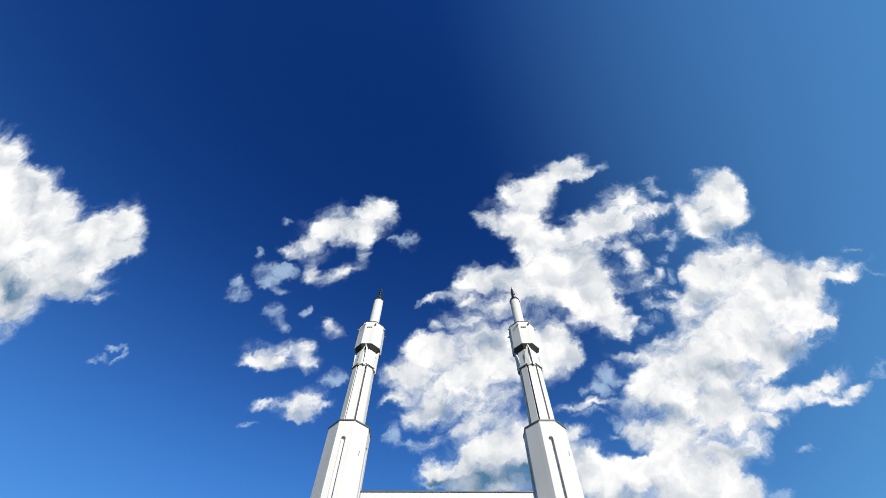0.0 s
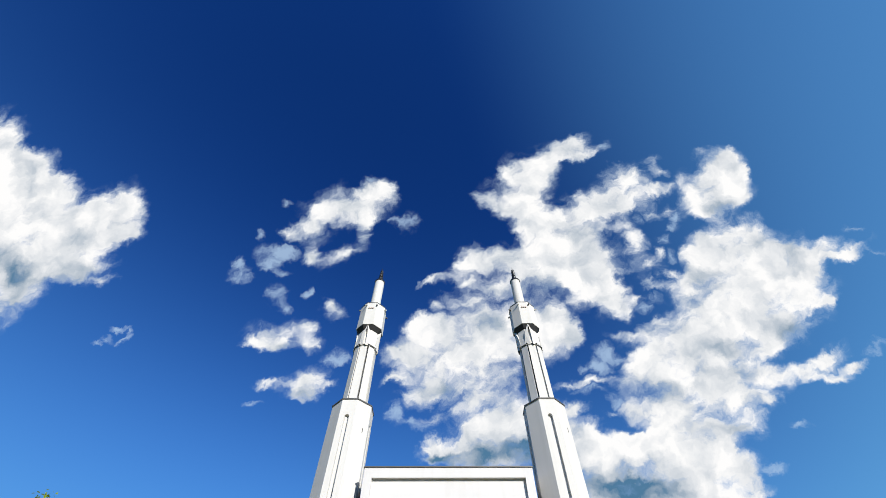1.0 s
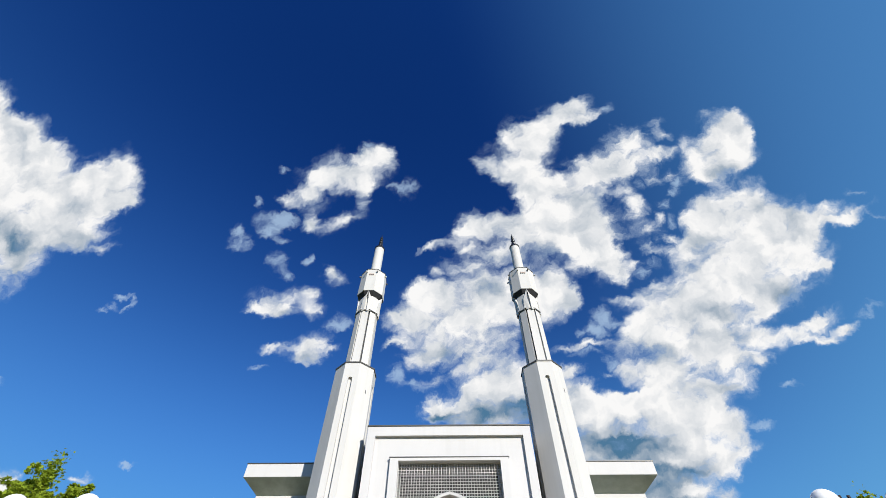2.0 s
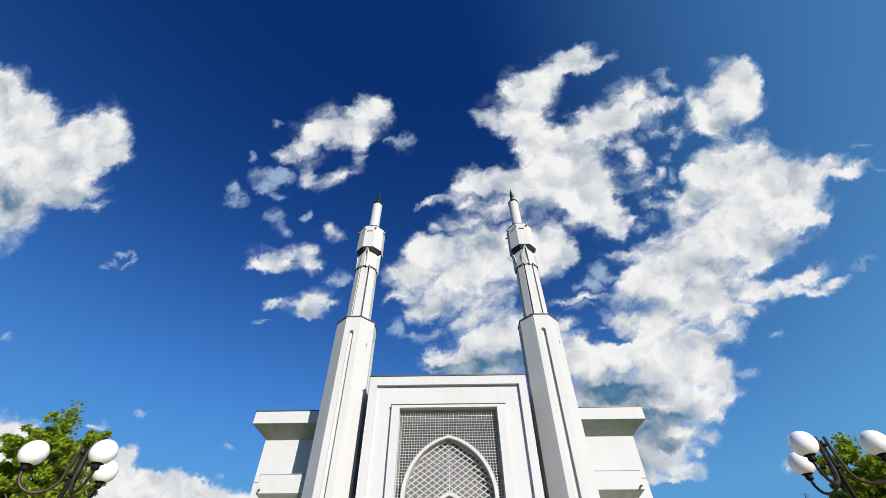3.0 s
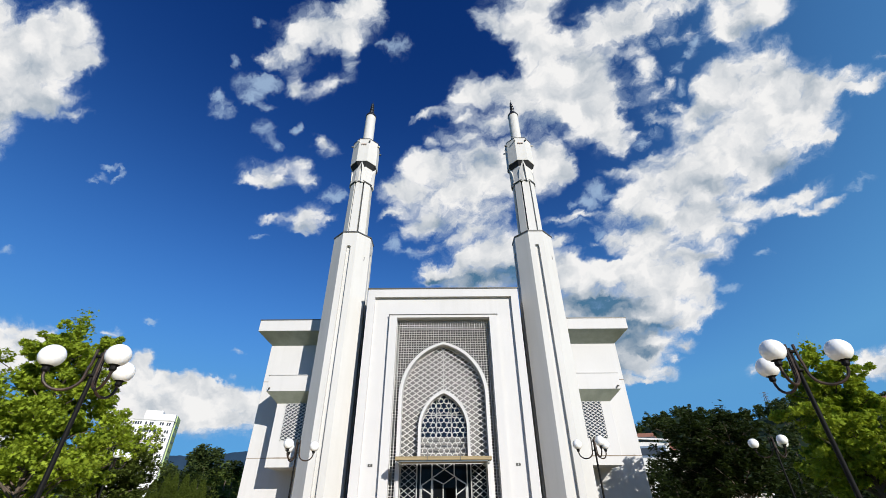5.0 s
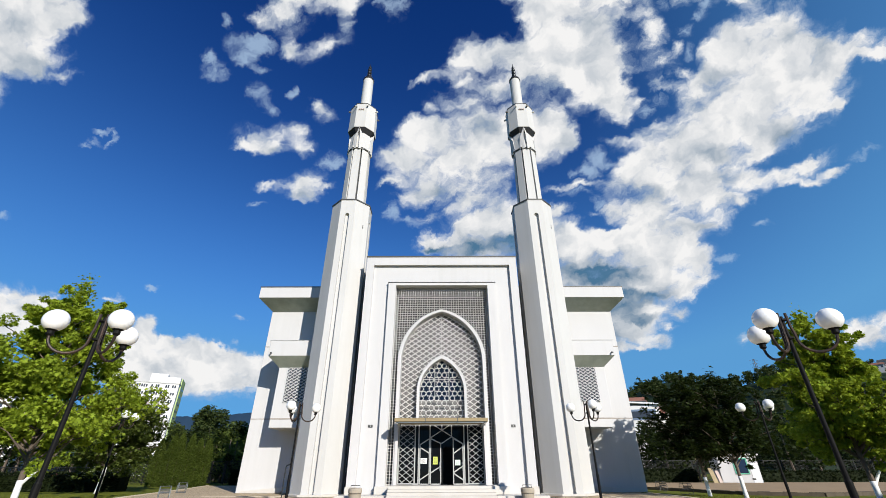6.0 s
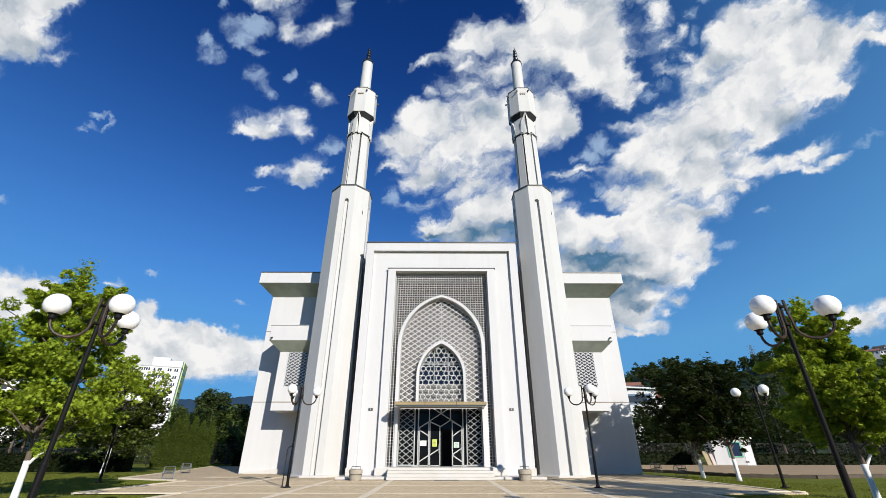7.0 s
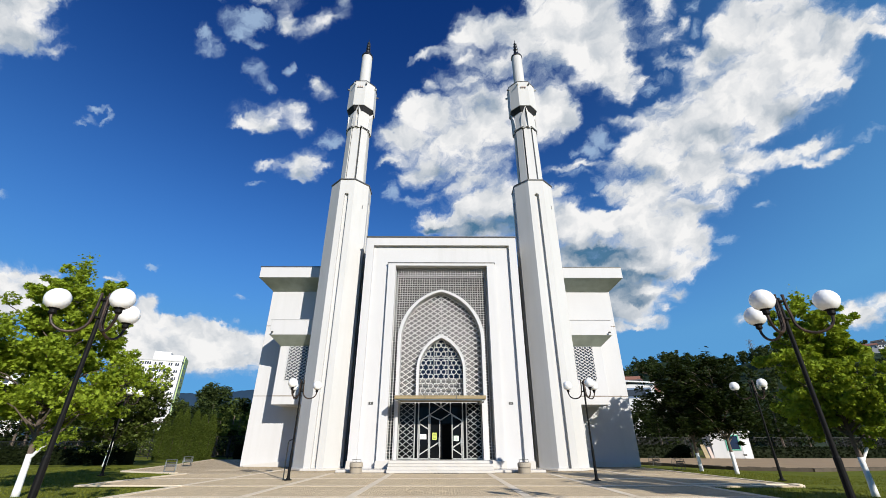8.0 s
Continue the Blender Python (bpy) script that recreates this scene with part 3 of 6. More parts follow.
AWNING = material("green_awning", (0.12, 0.42, 0.28), (0.10, 0.36, 0.24), 1.0, 0.8, 0, 0.0, 10)
ROOFTILE = material("roof_tiles", (0.26, 0.115, 0.075), (0.19, 0.085, 0.06), 1.0, 0.9, 0, 0.4, 8)
HOUSEWALL = material("house_plaster", (0.62, 0.60, 0.56), (0.5, 0.48, 0.45), 2.0, 0.85, 0, 0.1, 8)
BLUETRIM = material("blue_grey_cladding", (0.16, 0.22, 0.30), (0.12, 0.17, 0.24), 1.0, 0.7, 0, 0.1, 8)
FENCE = material("fence_paint", (0.014, 0.016, 0.015), (0.02, 0.02, 0.018), 0.5, 0.5, 0.2, 0.1, 30)
TIN = [material("car_paint", c, None, 1.0, 0.3, 0.1, 0.0, 10, spec=0.6) for c in ((0.55, 0.55, 0.56), (0.30, 0.04, 0.035), (0.05, 0.08, 0.2), (0.65, 0.65, 0.64))]
TYRE = material("tyre_rubber", (0.02, 0.02, 0.02), None, 0.3, 0.9, 0, 0.1, 30)

# ---------------------------------------------------------------- mesh helpers


class Geo:
    """Collects vertices and faces of one mesh."""

    def __init__(self):
        self.v, self.f = [], []

    def add(self, verts, faces):
        n = len(self.v)
        self.v.extend(tuple(p) for p in verts)
        self.f.extend(tuple(n + i for i in f) for f in faces)
        return self

    def box(self, x0, x1, y0, y1, z0, z1, m=None):
        p = [Vector(q) for q in ((x0, y0, z0), (x1, y0, z0), (x1, y1, z0), (x0, y1, z0), (x0, y0, z1), (x1, y0, z1), (x1, y1, z1), (x0, y1, z1))]
        if m is not None:
            p = [m @ q for q in p]
        return self.add(p, [(0, 3, 2, 1), (4, 5, 6, 7), (0, 1, 5, 4), (1, 2, 6, 5), (2, 3, 7, 6), (3, 0, 4, 7)])

    def prism(self, ring0, ring1):
        """Closed body between two rings of equal length (each a list of points, counter-clockwise from above)."""
        n = len(ring0)
        return self.add([*ring0, *ring1], [tuple(reversed(range(n))), tuple(range(n, 2 * n)), *[(i, (i + 1) % n, n + (i + 1) % n, n + i) for i in range(n)]])

    def slab_xz(self, outline, y0, y1):
        """An outline in x and z, extruded from y0 (front) to y1."""
        return self.prism([(x, y0, z) for x, z in outline], [(x, y1, z) for x, z in outline])

    def beam_xz(self, a, b, width, y0, y1):
        """A straight bar in a plane across y, from a to b (x, z)."""
        d = Vector((b[0] - a[0], b[1] - a[1])).normalized() * width / 2
        n = (-d.y, d.x)
        return self.slab_xz([(a[0] + n[0], a[1] + n[1]), (a[0] - n[0], a[1] - n[1]), (b[0] - n[0], b[1] - n[1]), (b[0] + n[0], b[1] + n[1])], y0, y1)

    def tube(self, path, radii, sides=8, caps=True):
        path = [Vector(p) for p in path]
        rings = []
        for i, p in enumerate(path):
            d = (path[min(i + 1, len(path) - 1)] - path[max(i - 1, 0)]).normalized()
            u = d.orthogonal().normalized() if i == 0 else (rings[-1][1] - d * rings[-1][1].dot(d)).normalized()
            w = d.cross(u)
            rings.append(([p + (u * math.cos(a) + w * math.sin(a)) * radii[i] for a in [math.tau * k / sides for k in range(sides)]], u))
        n = len(self.v)
        for r, _ in rings:
            self.v.extend(tuple(q) for q in r)
        for i in range(len(rings) - 1):
            for k in range(sides):
                a, b = n + i * sides + k, n + i * sides + (k + 1) % sides
                self.f.append((a, b, b + sides, a + sides))
        if caps:
            self.f.append(tuple(reversed(range(n, n + sides))))
            self.f.append(tuple(range(n + (len(rings) - 1) * sides, n + len(rings) * sides)))
        return self

    def lathe(self, profile, sides=20, at=(0, 0, 0)):
        """profile: radius and height, from below to above."""
        n = len(self.v)
        for r, z in profile:
            for k in range(sides):
                a = math.tau * k / sides
                self.v.append((at[0] + r * math.cos(a), at[1] + r * math.sin(a), at[2] + z))
        for i in range(len(profile) - 1):
            for k in range(sides):
                a, b = n + i * sides + k, n + i * sides + (k + 1) % sides
                self.f.append((a, b, b + sides, a + sides))
        self.f.append(tuple(reversed(range(n, n + sides))))
        self.f.append(tuple(range(n + (len(profile) - 1) * sides, n + len(profile) * sides)))
        return self

    def mesh(self, name, mat, bevel=0.0, smooth=False, weld=False):
        me = bpy.data.meshes.new(name)
        me.from_pydata(self.v, [], self.f)
        if bevel or smooth or weld:
            bm = bmesh.new()
            bm.from_mesh(me)
            if weld:
                bmesh.ops.remove_doubles(bm, verts=bm.verts, dist=0.0005)
            bmesh.ops.recalc_face_normals(bm, faces=bm.faces)
            if bevel:
                sharp = [e for e in bm.edges if len(e.link_faces) == 2 and e.calc_face_angle(0) > 0.5]
                bmesh.ops.bevel(bm, geom=sharp, offset=bevel, segments=1, profile=0.5, affect="EDGES", clamp_overlap=True)
            if smooth:
                for f in bm.faces:
                    f.smooth = True
            bm.to_mesh(me)
            bm.free()
        me.materials.append(mat)
        me.update()
        return me


def part(name, geo, mat, parent=None, label="", bevel=0.0, smooth=False, weld=False):
    ob = new(name, geo.mesh(name, mat, bevel, smooth, weld) if isinstance(geo, Geo) else geo)
    if parent is not None:
        ob.parent = parent
    if label:
        ob["label"] = label
    return ob


def thing(name, label, category, group="", kind="", at=(0, 0, 0), turn=0.0):
    ob = new(name)
    ob.matrix_basis = pose(*at, 0, 0, turn)
    return tagged(ob, label, category, group, kind)


# ---------------------------------------------------------------- the mosque
PORTAL_Y, FIELD_Y, SCREEN_Y = 31.40, 31.68, 31.95
HALF, TOP = 6.42, 17.82                   # the portal block
OUT_IN, OUT_TOP = 5.79, 17.08           # inner edge of its outer frame
IN_OUT, IN_TOP = 4.45, 15.40            # outer edge of its inner frame
OPEN, OPEN_TOP = 3.82, 15.18            # the opening
FLOOR_Z = 0.66

mosque = thing("mosque", "large white plastered mosque with a tall latticed portal and stepped wings", "mosque")

for s in (-1, 1):                       # pylons of the recessed field, and the two raised frames
    x0, x1 = sorted((s * IN_OUT, s * OUT_IN))
    part("portal_wall", Geo().box(x0, x1, FIELD_Y, 37.4, 0.0, OUT_TOP), WHITE, mosque, "smooth white plaster field of the portal")
    x0, x1 = sorted((s * OUT_IN, s * HALF))
    part("outer_frame", Geo().box(x0, x1, PORTAL_Y, 37.4, 0.0, TOP), WHITE, mosque, "raised white outer frame of the portal")
    x0, x1 = sorted((s * OPEN, s * IN_OUT))
    part("inner_frame", Geo().box(x0, x1, PORTAL_Y, 33.90, 0.0, IN_TOP), WHITE, mosque, "raised white inner frame of the portal")
part("portal_wall", Geo().box(-IN_OUT, IN_OUT, FIELD_Y, 37.4, IN_TOP, OUT_TOP), WHITE, mosque, "smooth white plaster field of the portal")
part("outer_frame", Geo().box(-OUT_IN, OUT_IN, PORTAL_Y, 37.4, OUT_TOP, TOP), WHITE, mosque, "raised white outer frame of the portal")
part("inner_frame", Geo().box(-OPEN, OPEN, PORTAL_Y, 33.90, OPEN_TOP, IN_TOP), WHITE, mosque, "raised white inner frame of the portal")
part("portal_coping", Geo().box(-HALF - 0.05, HALF + 0.05, PORTAL_Y - 0.06, 37.5, TOP, TOP + 0.1), COPING, mosque, "thin dark metal coping")
part("frame_flashing", Geo().box(-IN_OUT - 0.06, IN_OUT + 0.06, PORTAL_Y - 0.04, FIELD_Y, IN_TOP, IN_TOP + 0.06), COPING, mosque, "thin dark metal flashing")
# back wall and inner floor carry the interior's darkness in their colour
part("back_wall", Geo().box(-IN_OUT + 0.01, IN_OUT - 0.01, 34.60, 34.90, 0, IN_TOP - 0.01), SHADE_BLACK, mosque, "wall behind the screens, painted near black for the unlit interior")
part("vestibule_floor", Geo().box(-OPEN, OPEN, 31.50, 32.6, 0.0, FLOOR_Z), MARBLE, mosque)
part("inner_floor", Geo().box(-OPEN, OPEN, 32.6, 34.60, 0.0, FLOOR_Z), SHADE_BLACK, mosque)


def arch(w, spring, apex, n=14, foot=None):
    """Outline of a pointed arch from the left foot over the apex to the right foot."""
    h = apex - spring
    r = (w * w + h * h) / (2 * w)
    end = math.asin(min(1.0, h / r))
    right = [(-(r - w) + r * math.cos(end * k / n), spring + r * math.sin(end * k / n)) for k in range(n + 1)]
    pts = [(x, z) for x, z in right]
    left = [(-x, z) for x, z in pts]
    foot = spring if foot is None else foot
    return [(-w, foot), *left[:-1], (0, apex), *reversed(pts[:-1]), (w, foot)]


def inside_arch(x, z, w, spring, apex, foot):
    if z < foot or abs(x) > w:
        return False
    if z <= spring:
        return True
    h = apex - spring
    r = (w * w + h * h) / (2 * w)
    return (abs(x) + r - w) ** 2 + (z - spring) ** 2 <= r * r


def rim(outer, inner, y0, y1):
    """A band between two outlines of equal length."""
    g = Geo()
    n = len(outer)
    g.add([(x, y, z) for y in (y0, y1) for x, z in outer] + [(x, y, z) for y in (y0, y1) for x, z in inner], [])
    for i in range(n - 1):
        o0, o1, i0, i1 = i, i + 1, 2 * n + i, 2 * n + i + 1
        g.f += [(o0, o1, i1, i0), (o0 + n, i0 + n, i1 + n, o1 + n), (o0, o0 + n, o1 + n, o1), (i0, i1, i1 + n, i0 + n)]
    for i in (0, n - 1):
        g.f.append((i, 2 * n + i, 3 * n + i, n + i))
    return g


BIG = (3.14, 9.0, 12.98, 4.7)         # half width, spring, apex, foot of the great arch, inside of its rim
SMALL = (1.68, 6.75, 9.2, 4.8)


def clipped(a, b, inside, step=0.03):
    """The stretches of a line from a to b that lie inside."""
    n = max(2, int(math.dist(a, b) / step))
    spans, start = [], None
    for k in range(n + 1):
        p = (a[0] + (b[0] - a[0]) * k / n, a[1] + (b[1] - a[1]) * k / n)
        if inside(*p):
            start = start or p
            last = p
        elif start:
            spans.append((start, last))
            start = None
    if start:
        spans.append((start, last))
    return [s for s in spans if math.dist(*s) > 0.08]


# square concrete grid round the great arch
grid = part("square_screen", Geo().box(-OPEN, OPEN, SCREEN_Y + 0.02, SCREEN_Y + 0.16, OPEN_TOP - 0.05, OPEN_TOP), GRIDBAR, mosque, "screen of small square openings in pale concrete")
CELL = 0.2
outside_big = lambda x, z: not inside_arch(x, z, 3.34, 9.0, 13.1, 0.0)
count = int(2 * OPEN / CELL)
for i in range(count + 1):
    x = -OPEN + 0.02 + (2 * OPEN - 0.04) * i / count
    for a, b in clipped((x, FLOOR_Z), (x, OPEN_TOP - 0.02), outside_big):
        part("upright_bar", Geo().beam_xz(a, b, 0.042, SCREEN_Y, SCREEN_Y + 0.06), GRIDBAR, grid)
for i in range(int((OPEN_TOP - FLOOR_Z) / CELL)):
    z = FLOOR_Z + 0.05 + i * CELL
    for a, b in clipped((-OPEN, z), (OPEN, z), outside_big):
        part("cross_bar", Geo().beam_xz(a, b, 0.04, SCREEN_Y + 0.008, SCREEN_Y + 0.052), GRIDBAR, grid)

part("great_arch_rim", rim(arch(3.40, 9.0, 13.16, foot=FLOOR_Z), arch(3.14, 9.0, 12.98, foot=FLOOR_Z), 31.68, 32.75), WHITE, mosque, "white pointed arch rim")
part("small_arch_rim", rim(arch(1.88, 6.75, 9.47, foot=4.8), arch(1.68, 6.75, 9.2, foot=4.8), 31.85, 32.75), WHITE, mosque, "smaller white pointed arch rim")
part("arch_wall", rim(arch(3.15, 9.0, 12.86, foot=4.8), arch(1.78, 6.75, 9.35, foot=4.8), 32.62, 32.90), BACKING, mosque, "wall behind the diamond lattice, greyed for the lattice's shade")
in_band = lambda x, z: inside_arch(x, z, *BIG) and not inside_arch(x, z, 1.88, 6.75, 9.47, 0)
diamond = part("diamond_screen", Geo().beam_xz((0, 9.45), (0, 12.8), 0.05, 32.26, 32.33), LATTICE, mosque, "white lattice of flat diamonds before a wall greyed for shade")
CW, CH = 0.60, 0.40                    # one diamond
for s in (-1, 1):
    k = -40
    while k < 60:
        z0 = 4.0 + k * CH
        a, b = (-4.0, z0), (4.0, z0 + 8.0 * CH / CW)
        if s < 0:
            a, b = (-a[0], a[1]), (-b[0], b[1])
        for p, q in clipped(a, b, in_band):
            part("diagonal_bar", Geo().beam_xz(p, q, 0.052, 32.20 + (0.0 if s > 0 else 0.01), 32.33 + (0.0 if s > 0 else 0.01)), LATTICE, diamond)
        k += 1

# star and hexagon screen in the small arch, glass above, wall below
in_small = lambda x, z: inside_arch(x, z, *SMALL)
stars = Geo()
P = 0.68
for col in range(-4, 5):
    for row in range(-1, 9):
        cx, cz = col * P * math.sqrt(3) / 2, 4.95 + P * (row + (0.5 if col % 2 else 0.0))
        pts = []
        for k in range(12):
            r = P / 2 if k % 2 == 0 else P / 2 / math.sqrt(3)
            t = math.radians(90 + 30 * k)
            pts.append((cx + r * math.cos(t), cz + r * math.sin(t)))
        for k in range(12):
            for p, q in clipped(pts[k], pts[(k + 1) % 12], in_small, 0.02):
                stars.beam_xz(p, q, 0.046, 32.2, 32.3)
star_screen = part("star_screen", stars, LATTICE, mosque, "white screen of six-pointed stars and hexagons")
star_screen["kind"] = "stuff"
part("arch_glass", Geo().box(-1.75, 1.75, 32.98, 32.90, 6.25, 9.5), BLUEGLASS, mosque, "dark blue window glass")
for x in (-0.55, 0.55):
    part("mullion", Geo().box(x - 0.035, x + 0.035, 32.78, 32.98, 6.25, 9.1), ALU, mosque)
part("transom", Geo().box(-1.6, 1.6, 32.78, 32.84, 7.75, 7.83), ALU, mosque)
part("spandrel_wall", Geo().box(-1.8, 1.8, 32.60, 32.98, 4.8, 6.25), BACKING, mosque, "wall under the arched window, greyed for the star screen's shade")

# canopy and entrance
canopy = part("canopy", Geo().box(-3.21, 3.11, 29.6, 31.9, 4.45, 4.675), WOOD, mosque, "weathered brown canopy over the doors", bevel=0.02)
for x in (-1.1, 1.05):
    part("seam", Geo().box(x - 0.02, x + 0.02, 29.58, 29.6, 4.44, 4.69), COPING, canopy)
part("canopy_gutter", Geo().box(-3.1, 3.0, 29.7, 29.8, 4.37, 4.45), STEEL, canopy)
for x in (-3.2, 3.08):
    part("canopy_bracket", Geo().box(x * 0.94 - 0.05, x * 0.94 + 0.05, 29.7, 32.60, 4.33, 4.45), ALU, canopy)
    part("downpipe", Geo().box(x - 0.1, x + 0.1, 31.60, 31.70, FLOOR_Z, 4.36), WHITE, canopy)
GLAZE_Y = 32.50
entrance = part("entrance_glazing", Geo().box(-3.08, 0.08, GLAZE_Y + 0.03, GLAZE_Y + 0.05, FLOOR_Z, 4.56), DOORGLASS, mosque, "dark glass wall of the entrance")
part("side_glazing", Geo().box(0.78, 2.98, GLAZE_Y + 0.03, GLAZE_Y + 0.05, FLOOR_Z, 4.56), DOORGLASS, entrance)
part("fanlight", Geo().box(0.08, 0.78, GLAZE_Y + 0.03, GLAZE_Y + 0.05, 3.0, 4.56), DOORGLASS, entrance)
for x, foot in ((-3.08, FLOOR_Z), (-1.93, FLOOR_Z), (-1.66, FLOOR_Z), (-0.86, 3.62), (0.0, 4.1), (0.7, 3.7), (1.6, FLOOR_Z), (1.88, FLOOR_Z), (2.98, FLOOR_Z)):
    part("door_post", Geo().box(x - 0.04, x + 0.04, GLAZE_Y - 0.06, GLAZE_Y + 0.03, foot, 4.56), ALU, entrance)
part("head_rail", Geo().box(-3.08, 2.98, GLAZE_Y - 0.05, GLAZE_Y + 0.03, 4.46, 4.58), ALU, entrance)
part("sill_rail", Geo().box(-3.08, -1.66, GLAZE_Y - 0.05, GLAZE_Y + 0.03, FLOOR_Z, FLOOR_Z + 0.1), ALU, entrance)
part("sill_rail", Geo().box(1.6, 2.98, GLAZE_Y - 0.05, GLAZE_Y + 0.03, FLOOR_Z, FLOOR_Z + 0.1), ALU, entrance)
for a, b in (((-1.62, 3.14), (0.55, 4.46)), ((1.56, 3.2), (-0.55, 4.46)), ((-0.85, 3.6), (-0.04, 3.24)), ((-0.04, 3.24), (0.72, 3.7))):
    part("fanlight_bar", Geo().beam_xz(a, b, 0.06, GLAZE_Y - 0.05, GLAZE_Y + 0.01), ALU, entrance)
for x0, x1 in ((-3.0, -1.98), (1.94, 2.9)):
    grille = part("grille", Geo().box(x0, x1, GLAZE_Y - 0.2, GLAZE_Y - 0.16, FLOOR_Z + 0.05, FLOOR_Z + 0.12), ALU, entrance, "white diamond grille before dark glass")
    w, h = 0.275, 0.2
    box_in = lambda x, z: x0 <= x <= x1 and FLOOR_Z + 0.1 <= z <= 4.46
    for s in (-1, 1):
        for k in range(-12, 30):
            z = FLOOR_Z + k * 2 * h
            a, b = (x0, z), (x1, z + (x1 - x0) * h / w)
            if s < 0:
                a, b = (x1, z), (x0, z + (x1 - x0) * h / w)
            for p, q in clipped(a, b, box_in):
                part("grille_bar", Geo().beam_xz(p, q, 0.036, GLAZE_Y - 0.2 + 0.02 * (s > 0), GLAZE_Y - 0.175 + 0.02 * (s > 0)), ALU, grille)


def door_leaf(x0, x1, left, right, bars, notice, paper, handle):
    """A glazed door leaf with a slanting head (its heights at both sides), diagonal bars, a taped notice and, where given, a handle."""
    w = x1 - x0
    zl, zr = left - FLOOR_Z, right - FLOOR_Z
    d = thing("entrance_door", "glazed aluminium entrance door with diagonal bars and a taped notice", "door", "entrance doors", at=(x0, GLAZE_Y - 0.08, FLOOR_Z))
    part("pane", Geo().slab_xz([(0.03, 0.05), (w - 0.03, 0.05), (w - 0.03, zr - 0.02), (0.03, zl - 0.02)], 0.02, 0.03), DOORGLASS, d)
    for a, b in (((0.035, 0.0), (0.035, zl)), ((w - 0.035, 0.0), (w - 0.035, zr)), ((0, zl), (w, zr)), ((0, 0.05), (w, 0.05))):
        part("stile", Geo().beam_xz(a, b, 0.07, 0.0, 0.05), ALU, d)
    for (xa, za), (xb, zb) in bars:
        part("diagonal_bar", Geo().beam_xz((xa - x0, za - FLOOR_Z), (xb - x0, zb - FLOOR_Z), 0.075, -0.01, 0.02), ALU, d)
    xa, xb, za, zb = notice[0] - x0, notice[1] - x0, notice[2] - FLOOR_Z, notice[3] - FLOOR_Z
    sheet_ob = part("notice", Geo().box(xa, xb, -0.018, -0.012, za, zb), paper, d, "sheet of paper taped to the glass")
    for k in range(4):
        z = za + (zb - za) * (0.2 + 0.18 * k)
        part("text_line", Geo().box(xa + 0.05, xb - 0.05 - 0.04 * (k % 2), -0.021, -0.018, z, z + 0.015), INK, sheet_ob)
    if handle:
        h = handle - x0
        part("handle", Geo().tube([(h, -0.02, 0.85), (h, -0.1, 0.88), (h, -0.1, 1.36), (h, -0.02, 1.4)], [0.018] * 4, 6), STEEL, d, "steel pull handle")
    return d


door_leaf(-1.6, -0.86, 3.15, 3.58, (((-1.55, 3.0), (-0.91, 2.63)), ((-1.54, 0.97), (-0.9, 1.35))), (-1.51, -1.05, 1.97, 2.31), PAPER, None)
door_leaf(-0.84, -0.05, 3.58, 3.24, (((-0.8, 1.38), (-0.09, 1.8)),), (-0.63, -0.30, 1.92, 2.4), YELLOW, -0.17)
door_leaf(0.78, 1.54, 3.6, 3.2, (((0.83, 2.6), (1.5, 3.05)), ((0.83, 1.42), (1.5, 1.83)), ((0.83, 1.36), (1.5, 0.95))), (0.92, 1.3, 1.86, 2.2), GREENPAPER, 1.42)

# steps and plinths
steps = thing("entrance_steps", "worn white marble steps to the entrance", "steps", kind="structure")
for i in range(4):
    part("step", Geo().box(-3.42, 3.38, 28.95 + i * 0.3, 31.5, i * 0.17 + 0.002, (i + 1) * 0.17), MARBLE, steps, bevel=0.015)
part("drain_mat", Geo().box(-0.43, 1.1, 28.8, 28.93, 0.0, 0.03), COPING, steps, "narrow dark drain grating")
for s in (-1, 1):
    x0, x1 = sorted((s * 3.45, s * 6.75))
    part("plinth", Geo().box(x0, x1, 29.6, 31.6, 0.0, 0.15), MARBLE, mosque, "low white marble plinth", bevel=0.02)
    x0, x1 = sorted((s * 3.46, s * 4.5))
    part("plinth_block", Geo().box(x0, x1, 31.2, 31.5, 0.15, 0.62), MARBLE, mosque, bevel=0.02)
    x0, x1 = sorted((s * 5.79, s * 6.49))
    part("plinth_band", Geo().box(x0, x1, 31.375, 31.5, 0.15, 0.6), MARBLE, mosque)
    x = s * 5.12
    sign = part("wall_vent", Geo().box(x - 0.16, x + 0.16, FIELD_Y - 0.03, FIELD_Y, 4.25, 4.43), COPING, mosque, "small dark wall vent")
    for k in range(1, 2):
        part("vent_slat", Geo().box(x - 0.12 + k * 0.09, x - 0.07 + k * 0.09, FIELD_Y - 0.04, FIELD_Y - 0.03, 4.28, 4.40), GRIDBAR, sign)

